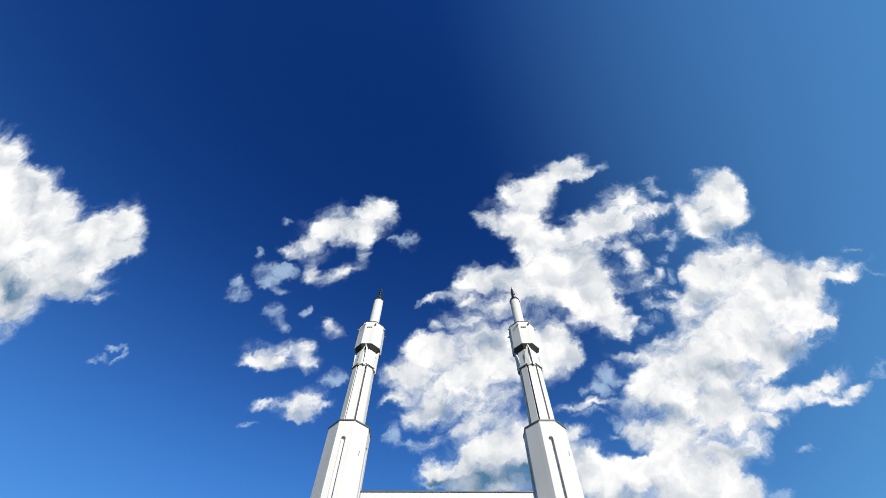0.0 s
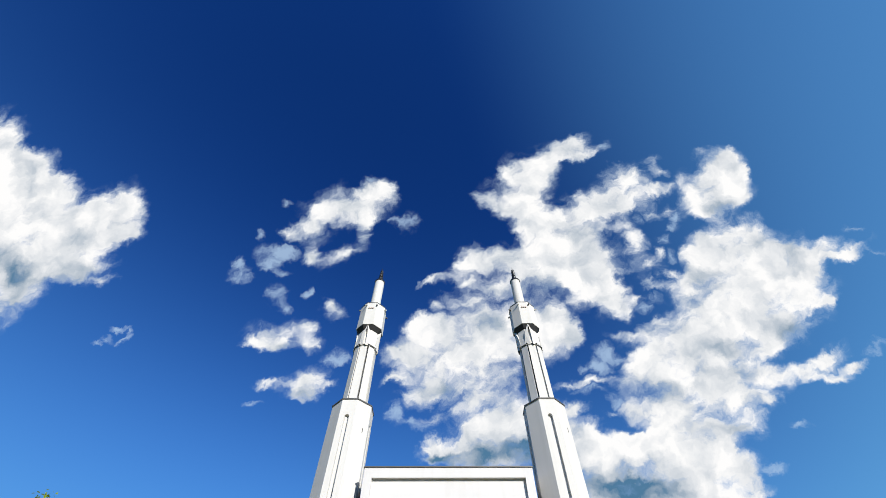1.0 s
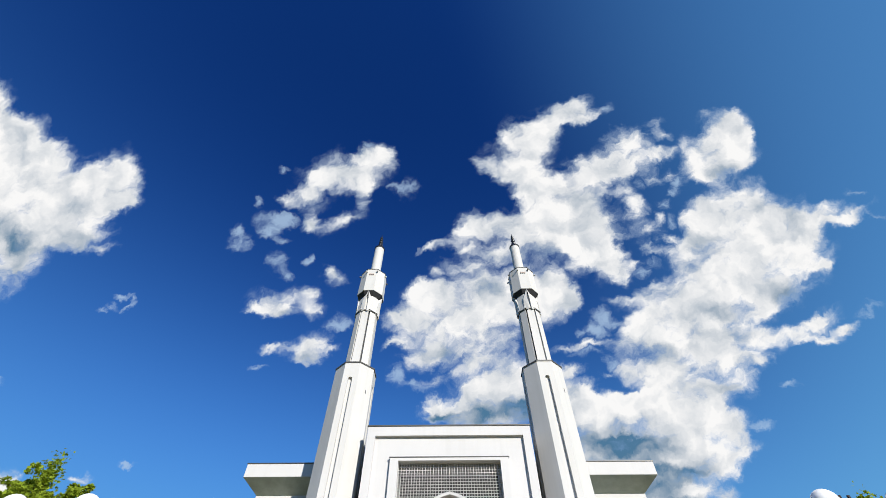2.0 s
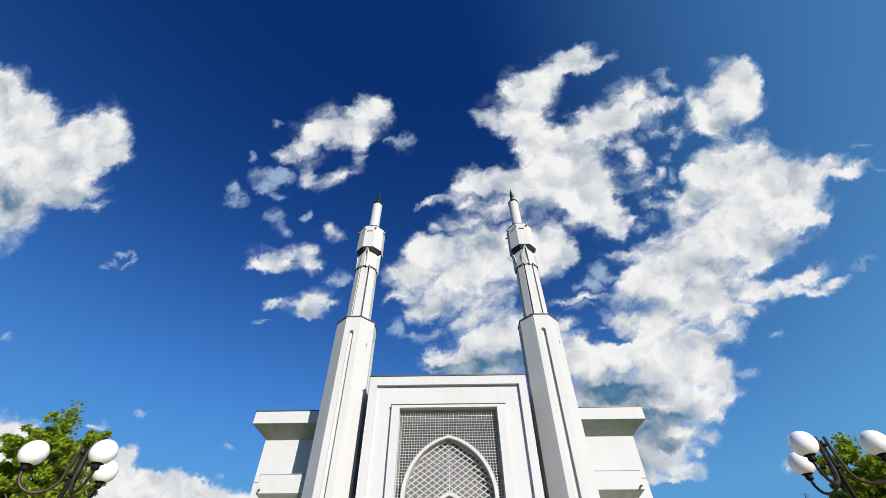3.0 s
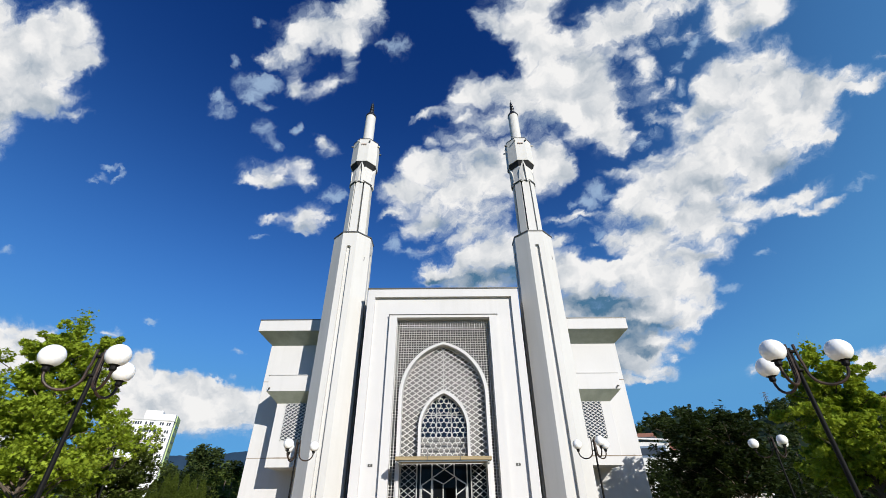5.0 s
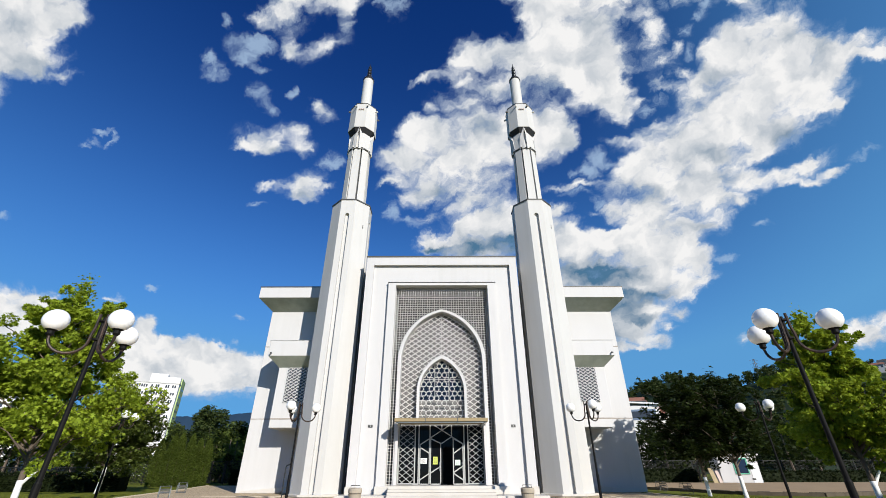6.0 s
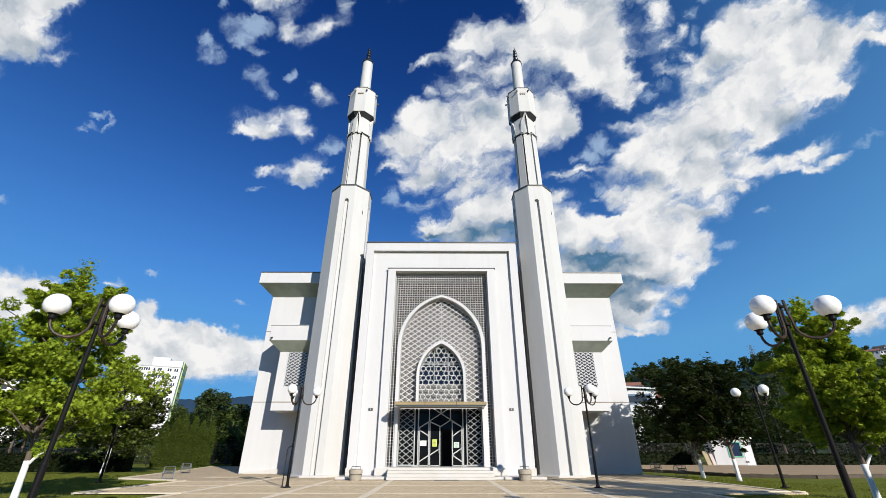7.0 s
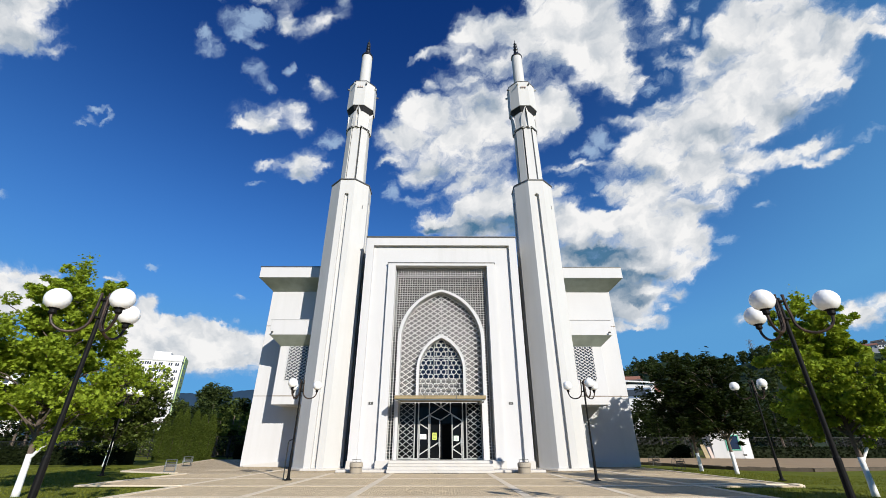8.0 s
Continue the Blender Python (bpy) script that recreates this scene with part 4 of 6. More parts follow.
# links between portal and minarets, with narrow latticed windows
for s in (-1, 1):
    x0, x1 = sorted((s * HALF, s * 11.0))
    # dark wall and added side panels paint the shade of the narrow gap
    part("link_wall", Geo().box(x0, x1, 36.2, 37.0, 0, 15.4), RECESS_SHADE, mosque, "set-back wall between portal and minaret, painted dark for shade")
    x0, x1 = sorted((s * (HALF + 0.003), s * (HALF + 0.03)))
    part("joint_panel", Geo().box(x0, x1, 31.62, 36.1, 0.16, 17.0), RECESS_SHADE, mosque, "dark panel added for the shade in the joint beside the minaret")
    for z0, z1 in ((1.0, 5.2), (6.2, 9.6), (10.6, 14.0)):
        x = s * 7.15
        win = part("slit_window", Geo().box(x - 0.3, x + 0.3, 36.14, 36.2, z0, z1), WINDOWGLASS, mosque, "narrow dark window with white bars")
        for k in range(int((z1 - z0) / 0.3)):
            part("slat", Geo().box(x - 0.3, x + 0.3, 36.1, 36.14, z0 + k * 0.3, z0 + k * 0.3 + 0.06), GRIDBAR, win)

# wings
WING_Y, WING_X, WING_TOP = 37.5, 16.35, 15.1
hall = part("prayer_hall", Geo().box(-14.0, 14.0, 39.2, 66.0, 0, 14.6), WHITE, mosque, "plain white walls of the hall behind")
for s in (-1, 1):
    def wbox(xa, xb, *rest):
        x0, x1 = sorted((s * xa, s * xb))
        return Geo().box(x0, x1, *rest)
    part("wing_wall", wbox(7.0, WING_X, WING_Y, 64.0, 0, WING_TOP - 0.02), WHITE, mosque, "white plastered wing wall", bevel=0.02)
    # roof slab with a soffit that slopes back to the wall
    xs = (s * 7.0, s * 17.22)
    x0, x1 = min(xs), max(xs)
    g = Geo().prism([(x0, 35.88, 15.87), (x1, 35.88, 15.87), (x1, 64.9, 15.87), (x0, 64.9, 15.87)], [(x0, 35.88, 16.92), (x1, 35.88, 16.92), (x1, 64.9, 16.92), (x0, 64.9, 16.92)])
    slab = part("roof_slab", g, WHITE, mosque, "deep white roof edge", bevel=0.02)
    ins = s * 16.3
    a0, a1 = min(s * 7.0, ins), max(s * 7.0, ins)
    part("roof_soffit", Geo().prism([(a0, 37.45, 15.02), (a1, 37.45, 15.02), (a1, 64.0, 15.02), (a0, 64.0, 15.02)], [(x0, 35.9, 15.868), (x1, 35.9, 15.868), (x1, 64.8, 15.868), (x0, 64.8, 15.868)]), SOFFIT, slab, "stained grey-green soffit, darkened for shade")
    part("roof_edge", wbox(7.0, 17.25, 35.83, 64.95, 16.92, 16.99), COPING, slab, "dark metal roof edge")
    # middle balcony
    balcony = part("balcony_box", wbox(7.0, 14.45, 34.0, WING_Y, 9.95, 11.22), WHITE, mosque, "plain white balcony box", bevel=0.02)
    b0, b1 = min(s * 7.0, s * 13.72), max(s * 7.0, s * 13.72)
    c0, c1 = min(s * 7.0, s * 14.43), max(s * 7.0, s * 14.43)
    part("balcony_soffit", Geo().prism([(b0, 35.0, 9.2), (b1, 35.0, 9.2), (b1, 37.5, 9.2), (b0, 37.5, 9.2)], [(c0, 34.02, 9.948), (c1, 34.02, 9.948), (c1, 37.5, 9.948), (c0, 37.5, 9.948)]), SOFFIT, balcony, "stained grey-green soffit, darkened for shade")
    part("balcony_coping", wbox(7.0, 14.5, 33.97, WING_Y, 11.22, 11.26), GRIDBAR, balcony)
    x = s * 14.2
    part("spout", Geo().tube([(x, 34.0, 10.2), (x, 33.75, 10.12)], [0.06, 0.06], 8), COPING, balcony, "short dark rain spout")
    # bay below it with a latticed window
    bay = part("bay", wbox(7.0, 13.72, 35.0, WING_Y, 4.53, 9.2), WHITE, mosque, "white projecting bay", bevel=0.02)
    part("bay_window", wbox(10.8, 12.9, 34.95, 35.0, 6.45, 9.17), WINDOWGLASS, bay, "dark window behind a lattice")
    w0, w1 = sorted((s * 10.8, s * 12.9))
    in_win = lambda x, z: w0 <= x <= w1 and 6.45 <= z <= 9.17
    for d in (-1, 1):
        for k in range(-8, 14):
            z = 6.45 + k * 0.26
            a, b = (w0, z), (w1, z + (w1 - w0) * 0.62)
            if d < 0:
                a, b = (w1, z), (w0, z + (w1 - w0) * 0.62)
            for p, q in clipped(a, b, in_win):
                part("lattice_bar", Geo().beam_xz(p, q, 0.048, 34.87 + 0.02 * (d > 0), 34.93 + 0.02 * (d > 0)), LATTICE, bay)
    part("bay_joint", wbox(7.0, 13.725, 34.994, WING_Y, 5.14, 5.22), STAIN, bay, "rust-stained joint")
    # joints and plinth of the wing
    for z in (5.4, 11.6):
        part("wall_joint", wbox(13.8, WING_X + 0.006, WING_Y - 0.006, 60.0, z, z + 0.06), STAIN, mosque, "rust-stained joint")
    p0, p1 = s * 10.2, s * 16.0
    ring = [(p0, 36.9), (p1, 37.3), (p1, WING_Y), (p0, WING_Y)]
    ring = ring if s > 0 else ring[::-1]
    part("wing_plinth", Geo().prism([(x, y, 0.0) for x, y in ring], [(x, y, 0.62 if abs(x) < 12 else 0.12) for x, y in ring]), MARBLE, mosque, "low sloping white plinth")


# ---------------------------------------------------------------- minarets


def octagon(half, z, face=None, cx=0.0, cy=0.0):
    f = half * 0.4142 if face is None else face
    return [(cx + x, cy + y, z) for x, y in ((f, -half), (half, -f), (half, f), (f, half), (-f, half), (-half, f), (-half, -f), (-f, -half))]


def notched(half, z, angles, deep=0.45, wide=4.0):
    """An octagon with narrow grooves at the given angles from the front, in degrees."""
    corners = [22.5 + 45 * k for k in range(8)]
    marks = sorted({c % 360 for c in corners} | {(a + d) % 360 for a in angles for d in (-wide, -wide + 0.02, wide - 0.02, wide)})
    ring = []
    for t in marks:
        r = half / math.cos(radians((t + 22.5) % 45 - 22.5))
        if any(abs((t - a + 180) % 360 - 180) < wide - 0.01 for a in angles):
            r -= deep
        ring.append((r * math.sin(radians(t)), -r * math.cos(radians(t)), z))
    return ring


def minaret(at):
    m = thing("minaret", "tall white octagonal minaret with a closed balcony and dark finial", "minaret", "twin minarets", at=at)
    half, face, top = 1.86, 0.71, 25.05
    # lower shaft with a round-headed slot in each of its four straight faces
    g = Geo()
    q, deep, head = 0.2, 0.26, 23.35
    arc = [(q * math.cos(math.pi * k / 8), head + q * math.sin(math.pi * k / 8)) for k in range(9)]
    for turn in range(4):
        t = pose(0, 0, 0, 0, 0, 90 * turn)
        at_face = lambda s, z, d=0.0: t @ Vector((s, -half + d, z))
        g.add([at_face(-face, 0), at_face(-q, 0), at_face(-q, head), at_face(-q, top), at_face(-face, top)], [(0, 1, 2, 3, 4)])
        g.add([at_face(q, 0), at_face(face, 0), at_face(face, top), at_face(q, top), at_face(q, head)], [(0, 1, 2, 3, 4)])
        g.add([*[at_face(s, z) for s, z in arc], at_face(-q, top), at_face(q, top)], [tuple(range(11))])
        outline = [(q, 0), *arc, (-q, 0)]
        n = len(outline)
        g.add([at_face(s, z) for s, z in outline] + [at_face(s, z, deep) for s, z in outline], [(i, i + 1, n + i + 1, n + i) for i in range(n - 1)] + [tuple(range(n, 2 * n))])
        g.add([t @ Vector(p) for p in ((face, -half, 0), (half, -face, 0), (half, -face, top), (face, -half, top))], [(0, 1, 2, 3)])
    g.add(octagon(half, top, face), [tuple(range(8))])
    shaft = part("lower_shaft", g, SHAFT, m, "white octagonal shaft with a long round-headed slot", weld=True)
    part("coping", Geo().prism(octagon(half + 0.06, top, face + 0.02), octagon(half + 0.06, top + 0.13, face + 0.02)), COPING, m, "dark metal coping")
    part("shoulder", Geo().prism(octagon(half - 0.05, top + 0.13, face), octagon(1.2, top + 0.5)), SHAFT, m)
    part("vent", Geo().box(1.45, 1.5, -1.13, -1.08, 22.2, 22.6), COPING, m)
    # upper shaft with deep grooves
    grooves = [22.5 + 45 * k for k in range(8)]
    part("upper_shaft", Geo().prism(notched(1.2, top + 0.13, grooves), notched(1.14, 32.4, grooves)), SHAFT, m, "slimmer white shaft with deep grooves")
    for k in range(8):
        a = 22.5 + 45 * k
        part("footing", Geo().box(-0.22, 0.22, -1.42, -1.15, top + 0.13, top + 0.42, pose(0, 0, 0, 0, 0, a - 22.5)), SHAFT, m)
    # added dark strips that stand in for the shade deep in the grooves
    for k in range(8):
        t = pose(0, 0, 0, 0, 0, 22.5 + 45 * k)
        part("groove_strip", Geo().add([t @ Vector(p) for p in ((-0.075, -0.93, top + 0.5), (0.075, -0.93, top + 0.5), (0.075, -0.89, 32.3), (-0.075, -0.89, 32.3), (-0.075, -0.8, top + 0.5), (0.075, -0.8, top + 0.5), (0.075, -0.8, 32.3), (-0.075, -0.8, 32.3))],
                                       [(0, 1, 2, 3), (5, 4, 7, 6), (1, 5, 6, 2), (4, 0, 3, 7), (3, 2, 6, 7), (4, 5, 1, 0)]), RECESS_SHADE, m, "dark strip added for the shade at the bottom of a groove")
    # neck: gabled pilasters under the balcony
    part("neck_ring", Geo().prism(octagon(1.16, 32.35), octagon(1.26, 32.5)), COPING, m)
    part("neck", Geo().prism(octagon(1.22, 32.5), octagon(1.0, 35.2)), SHAFT, m)
    for k in range(4):
        t = pose(0, 0, 0, 0, 0, 90 * k)
        for h in (-1, 1):
            pts = [(0.66, -1.08, 32.4), (0.14, -1.36, 32.3), (0.12, -1.36, 34.2), (0, -1.43, 35.3), (0.52, -1.2, 34.0), (0.4, -0.9, 32.4), (0.2, -0.9, 35.0)]
            gable = Geo().add([t @ Vector((h * x, y, z)) for x, y, z in pts], [(4, 2, 1, 0), (3, 2, 4), (5, 6, 4, 0), (6, 3, 4), (2, 6, 5, 1), (3, 6, 2), (0, 1, 5)])
            part("gable", gable, SHAFT, m, weld=True)
    # the corbel's colour is near black to stand in for shade under the balcony
    part("corbel", Geo().prism(octagon(1.06, 34.8), octagon(1.43, 35.3)), SHADE_BLACK, m, "corbel under the balcony, painted dark for its shaded underside")
    part("balcony", Geo().prism(octagon(1.47, 35.3), octagon(1.44, 38.9)), SHAFT, m, "closed white octagonal balcony", bevel=0.02)
    part("balcony_roof", Geo().prism(octagon(1.48, 38.9), octagon(1.48, 38.97)), COPING, m)
    part("balcony_cone", Geo().prism(octagon(1.44, 38.97), octagon(0.65, 39.4)), SHAFT, m)
    for k in range(8):
        t = pose(0, 0, 0, 0, 0, 45 * k + 22.5)
        part("spout", Geo().tube([t @ Vector((0, -1.45, 38.45)), t @ Vector((0, -1.8, 38.4))], [0.1, 0.1], 8), SHAFT if k % 2 else COPING, m)
    for k in range(3):
        part("loudspeaker", Geo().box(-0.3 + 0.22 * k, -0.16 + 0.22 * k, -1.56, -1.45, 37.9, 38.08), BALCONY, m)
    part("turret", Geo().lathe([(0.63, 39.0), (0.61, 44.5)], 24), SHAFT, m, "white cylindrical turret", smooth=False)
    part("turret_cap", Geo().lathe([(0.68, 44.45), (0.68, 44.6), (0.5, 44.95), (0.12, 45.3)], 20), FINIAL, m, "dark metal cap")
    fin = [(0.06, 45.2)]
    for z, r in ((45.5, 0.3), (46.05, 0.28), (46.55, 0.25), (47.0, 0.2)):
        fin += [(0.07, z - r * 0.95), (r * 0.8, z - r * 0.6), (r, z), (r * 0.8, z + r * 0.6), (0.07, z + r * 0.95)]
    fin += [(0.05, 47.25), (0.015, 47.75)]
    part("finial", Geo().lathe(fin, 12), FINIAL, m, "dark metal finial of stacked balls")
    part("plinth", Geo().prism(octagon(2.08, 0.0), octagon(2.08, 0.15)), MARBLE, m, "low white plinth", bevel=0.02)
    return m


left_minaret = minaret((-8.78, 33.5, 0))
left_minaret.scale = (0.961, 0.961, 0.961)
copy_thing(left_minaret, pose(8.82, 33.5, 0))

# ---------------------------------------------------------------- ground


def sheet(x0, x1, y0, y1, z):
    return Geo().add([(x0, y0, z), (x1, y0, z), (x1, y1, z), (x0, y1, z)], [(0, 1, 2, 3)])


tagged(part("ground", sheet(-3000, 3000, -1500, 4200, -0.05), GRASS), "mown green lawn that runs out to fields", "ground", kind="structure")
PAVED = [(-11.2, 11.2, -14.0, 20.2), (-15.6, 15.6, 20.2, 29.0), (-16.6, 15.6, 29.0, 70.0)]
plaza = tagged(part("plaza", Geo().box(-11.2, 11.2, -14.0, 20.2, -0.3, -0.014), PAVER), "plaza of small beige pavers with pale stone strips", "pavement", kind="structure")
for k, (x0, x1, y0, y1) in enumerate(PAVED[1:]):
    part("paving", Geo().box(x0, x1, y0, y1, -0.3, -0.014), PAVER, plaza)
WALKWAY = [(-16.6, 29.2), (-16.6, 56.0), (-27.8, 56.0), (-24.9, 46.0), (-21.4, 31.2)]      # its edge runs off at a slant
part("walkway", Geo().prism([(x, y, -0.3) for x, y in WALKWAY], [(x, y, -0.014) for x, y in WALKWAY]), PAVER, plaza)
for (xa, ya), (xb, yb) in ((WALKWAY[2], WALKWAY[3]), (WALKWAY[3], WALKWAY[4]), (WALKWAY[4], WALKWAY[0])):
    run, turn_z = math.dist((xa, ya), (xb, yb)), math.degrees(math.atan2(yb - ya, xb - xa))
    part("edge_strip", Geo().box(0, run, -0.12, 0.12, -0.1, 0.03, pose(xa, ya, 0, 0, 0, turn_z)), STRIP, plaza)
# pale strips that divide the plaza into bays
for y in (16.2, 12.1, 8.0, 3.9, -0.2, -4.3):
    part("strip", Geo().box(-11.2, 11.2, y - 0.14, y + 0.14, -0.1, 0.0), STRIP, plaza)
for y in (20.45, 24.65, 28.45):
    part("strip", Geo().box(-15.6, 15.6, y - 0.14, y + 0.14, -0.1, 0.0), STRIP, plaza)
part("strip", Geo().box(-16.6, -11.0, 32.7, 32.95, -0.1, 0.0), STRIP, plaza)
for x in (-3.08, 3.0, -6.8, 6.75):
    part("strip", Geo().box(x - 0.15, x + 0.15, -14.0, 28.9, -0.1, 0.004), STRIP, plaza)
for x in (-11.3, 11.3):
    part("strip", Geo().box(x - 0.15, x + 0.15, -14.0, 34.0, -0.1, 0.004), STRIP, plaza)
for x in (-15.7, 15.7):
    part("edge_strip", Geo().box(x - 0.12, x + 0.12, 20.3, 28.6 if x < 0 else 36.0, -0.1, 0.03), STRIP, plaza)
part("edge_strip", Geo().box(-15.6, -11.1, 20.2, 20.34, -0.1, 0.03), STRIP, plaza)
part("edge_strip", Geo().box(11.1, 16.2, 20.9, 21.3, -0.1, 0.03), STRIP, plaza)
for x, y in ((-13.7, 32.6), (-22.0, 40.0)):
    part("manhole_cover", Geo().lathe([(0.4, 0.0), (0.4, 0.012), (0.36, 0.018)], 20, (x, y, -0.004)), COPING, plaza, "dark iron manhole cover")
# side path on the right with a rough stone kerb
PATH_EDGE = [(16.5, 50.0), (20.1, 38.9), (21.5, 33.5), (25.5, 31.6), (32.8, 33.6), (70, 46.0), (72, 56.0), (60, 57.5), (22, 57.5)]
side_path = tagged(part("side_path", Geo().prism([(x, y, -0.2) for x, y in PATH_EDGE], [(x, y, 0.12) for x, y in PATH_EDGE]), ASPHALT), "worn brownish asphalt path behind a stone kerb", "path", kind="structure")
random.seed(5)
for a, b, n in [(PATH_EDGE[i], PATH_EDGE[i + 1], n) for i, n in enumerate((16, 8, 6, 9, 44))]:
    for k in range(n):
        t0, t1 = k / n, (k + 0.985) / n
        p, q = Vector(a).lerp(Vector(b), t0), Vector(a).lerp(Vector(b), t1)
        d = (q - p).normalized()
        w = Vector((-d.y, d.x)) * 0.14
        h = 0.17 + random.uniform(-0.015, 0.02)
        ring = [p + w * 1.0, p - w, q - w, q + w]
        part("kerb_stone", Geo().prism([(r.x, r.y, -0.1) for r in ring], [(r.x * 1.0, r.y, h + random.uniform(-0.02, 0.02)) for r in ring]), KERB, side_path)

# short grass over the lawns near the plaza
random.seed(11)
g = Geo()
blades = []
for x0, x1, y0, y1, n in ((-30, -11.5, 13.0, 20.0, 9000), (-30, -15.9, 20.4, 29.4, 9000), (-40, -23.0, 29.4, 38.0, 5000), (11.5, 30, 13.0, 20.7, 9000), (16.0, 21.0, 21.4, 34.0, 6500), (20, 34, 21.4, 27.5, 4000)):
    for _ in range(n):
        blades.append((random.uniform(x0, x1), random.uniform(y0, y1)))
for x, y in blades:
    a, h, r = random.uniform(0, 6.28), random.uniform(0.022, 0.042), random.uniform(0.01, 0.024)
    lx, ly = random.uniform(-0.03, 0.03), random.uniform(-0.03, 0.03)
    g.add([(x - r * math.cos(a), y - r * math.sin(a), -0.05), (x + r * math.cos(a), y + r * math.sin(a), -0.05), (x + lx, y + ly, h - 0.03)], [(0, 1, 2)])
tagged(part("grass", g, BLADE), "short mown grass blades", "grass", kind="stuff")

# ---------------------------------------------------------------- street lamps


def street_lamp(at, turn, arms=((0, 0.86), (120, 0.86), (240, 0.86)), leaning=0.0):
    """Black post with a bundle of hooked arms, each with an opal globe."""
    lamp = thing("street_lamp", "black steel lamp post with three hooked arms and white globes", "street lamp", "plaza lamps", at=at, turn=turn)
    part("base_plate", Geo().lathe([(0.2, 0.0), (0.2, 0.03), (0.11, 0.05), (0.09, 0.12)], 14), POLE, lamp)
    part("post", Geo().tube([(0, 0, 0.03), (0, 0, 1.4), (0, 0, 1.44), (0, 0, 4.86)], [0.072, 0.068, 0.052, 0.044], 12), POLE, lamp, "black tapered post")
    part("collar", Geo().lathe([(0.07, 4.3), (0.1, 4.31), (0.1, 4.35), (0.07, 4.36)], 12), POLE, lamp)
    part("collar", Geo().lathe([(0.07, 4.74), (0.1, 4.75), (0.1, 4.79), (0.07, 4.8)], 12), POLE, lamp)
    for a, reach in arms:
        t = pose(0, 0, 0, 0, 0, a)
        path = [(0.11, 0, 4.93), (0.115, 0, 4.6), (0.14, 0, 4.42)]
        r = (reach - 0.14) / 2
        path += [(0.14 + r - r * math.cos(k * math.pi / 10), 0, 4.3 - r * 0.95 * math.sin(k * math.pi / 10)) for k in range(0, 11)]
        path += [(reach + 0.005, 0, 4.38)]
        arm = part("arm", Geo().tube([t @ Vector(p) for p in path], [0.032] * len(path), 8), RUST, lamp, "worn hooked steel arm")
        part("holder", Geo().lathe([(0.04, 4.3), (0.075, 4.34), (0.07, 4.41), (0.12, 4.44), (0.12, 4.47)], 12, t @ Vector((reach, 0, 0))), POLE, lamp)
        c = t @ Vector((reach, 0, 4.66))
        part("globe", Geo().lathe([(0.105 if k in (0,) else max(0.004, 0.25 * math.sin(math.pi * k / 16)), -0.25 * math.cos(math.pi * k / 16)) for k in range(1, 17)], 28, c), GLOBE, lamp, "white opal glass globe", smooth=True)
    part("strut", Geo().tube([(0, 0, 4.42), (0.14, 0, 4.42)], [0.02, 0.02], 6), POLE, lamp)
    return lamp


near_left = street_lamp((-7.9, 9.2, 0), 90)
near_left.scale = (0.98, 0.98, 0.978)
copy_thing(near_left, pose(8.0, 9.2, 0, 0, 0, 90))
copy_thing(near_left, pose(-7.65, 23.4, 0, 0, 0, 16))
copy_thing(near_left, pose(7.78, 23.25, 0, 0, 0, 33))
rail = thing("handrail", "slim dark handrail standing beside the lamp post", "handrail", at=(-7.9, 23.4, 0))
part("rail", Geo().tube([(0, 0, 0.0), (0, 0, 1.7), (0.04, 0, 1.8), (0.22, 0, 1.86)], [0.03] * 4, 8), FENCE, rail)
part("foot", Geo().lathe([(0.07, 0.0), (0.07, 0.02), (0.04, 0.03)], 10), FENCE, rail)
copy_thing(near_left, pose(-19.5, 26.8, 0, 0, 0, 75))
copy_thing(near_left, pose(17.1, 23.3, 0, 0, 0, 24))

# ---------------------------------------------------------------- bins, racks


def litter_bin(at):
    b = thing("litter_bin", "round beige concrete litter bin with a dark band", "litter bin", "entrance bins", at=at)
    part("drum", Geo().lathe([(0.36, 0.0), (0.37, 0.04), (0.40, 0.28), (0.41, 0.3)], 20), CONCRETE, b, smooth=False)
    part("drum", Geo().lathe([(0.40, 0.33), (0.42, 0.35), (0.42, 0.54), (0.39, 0.6), (0.3, 0.61)], 20), CONCRETE, b)
    part("band", Geo().lathe([(0.38, 0.295), (0.38, 0.335)], 20), COPING, b)
    part("hoop", Geo().tube([(-0.28, 0, 0.55), (-0.28, 0, 0.75), (0.28, 0, 0.75), (0.28, 0, 0.55)], [0.02] * 4, 6), COPING, b, "thin dark steel hoop")
    part("liner", Geo().lathe([(0.3, 0.4), (0.3, 0.62)], 16), SHADE_BLACK, b)
    return b


first_bin = litter_bin((-5.35, 29.15, 0))
copy_thing(first_bin, pose(5.28, 29.15, 0))


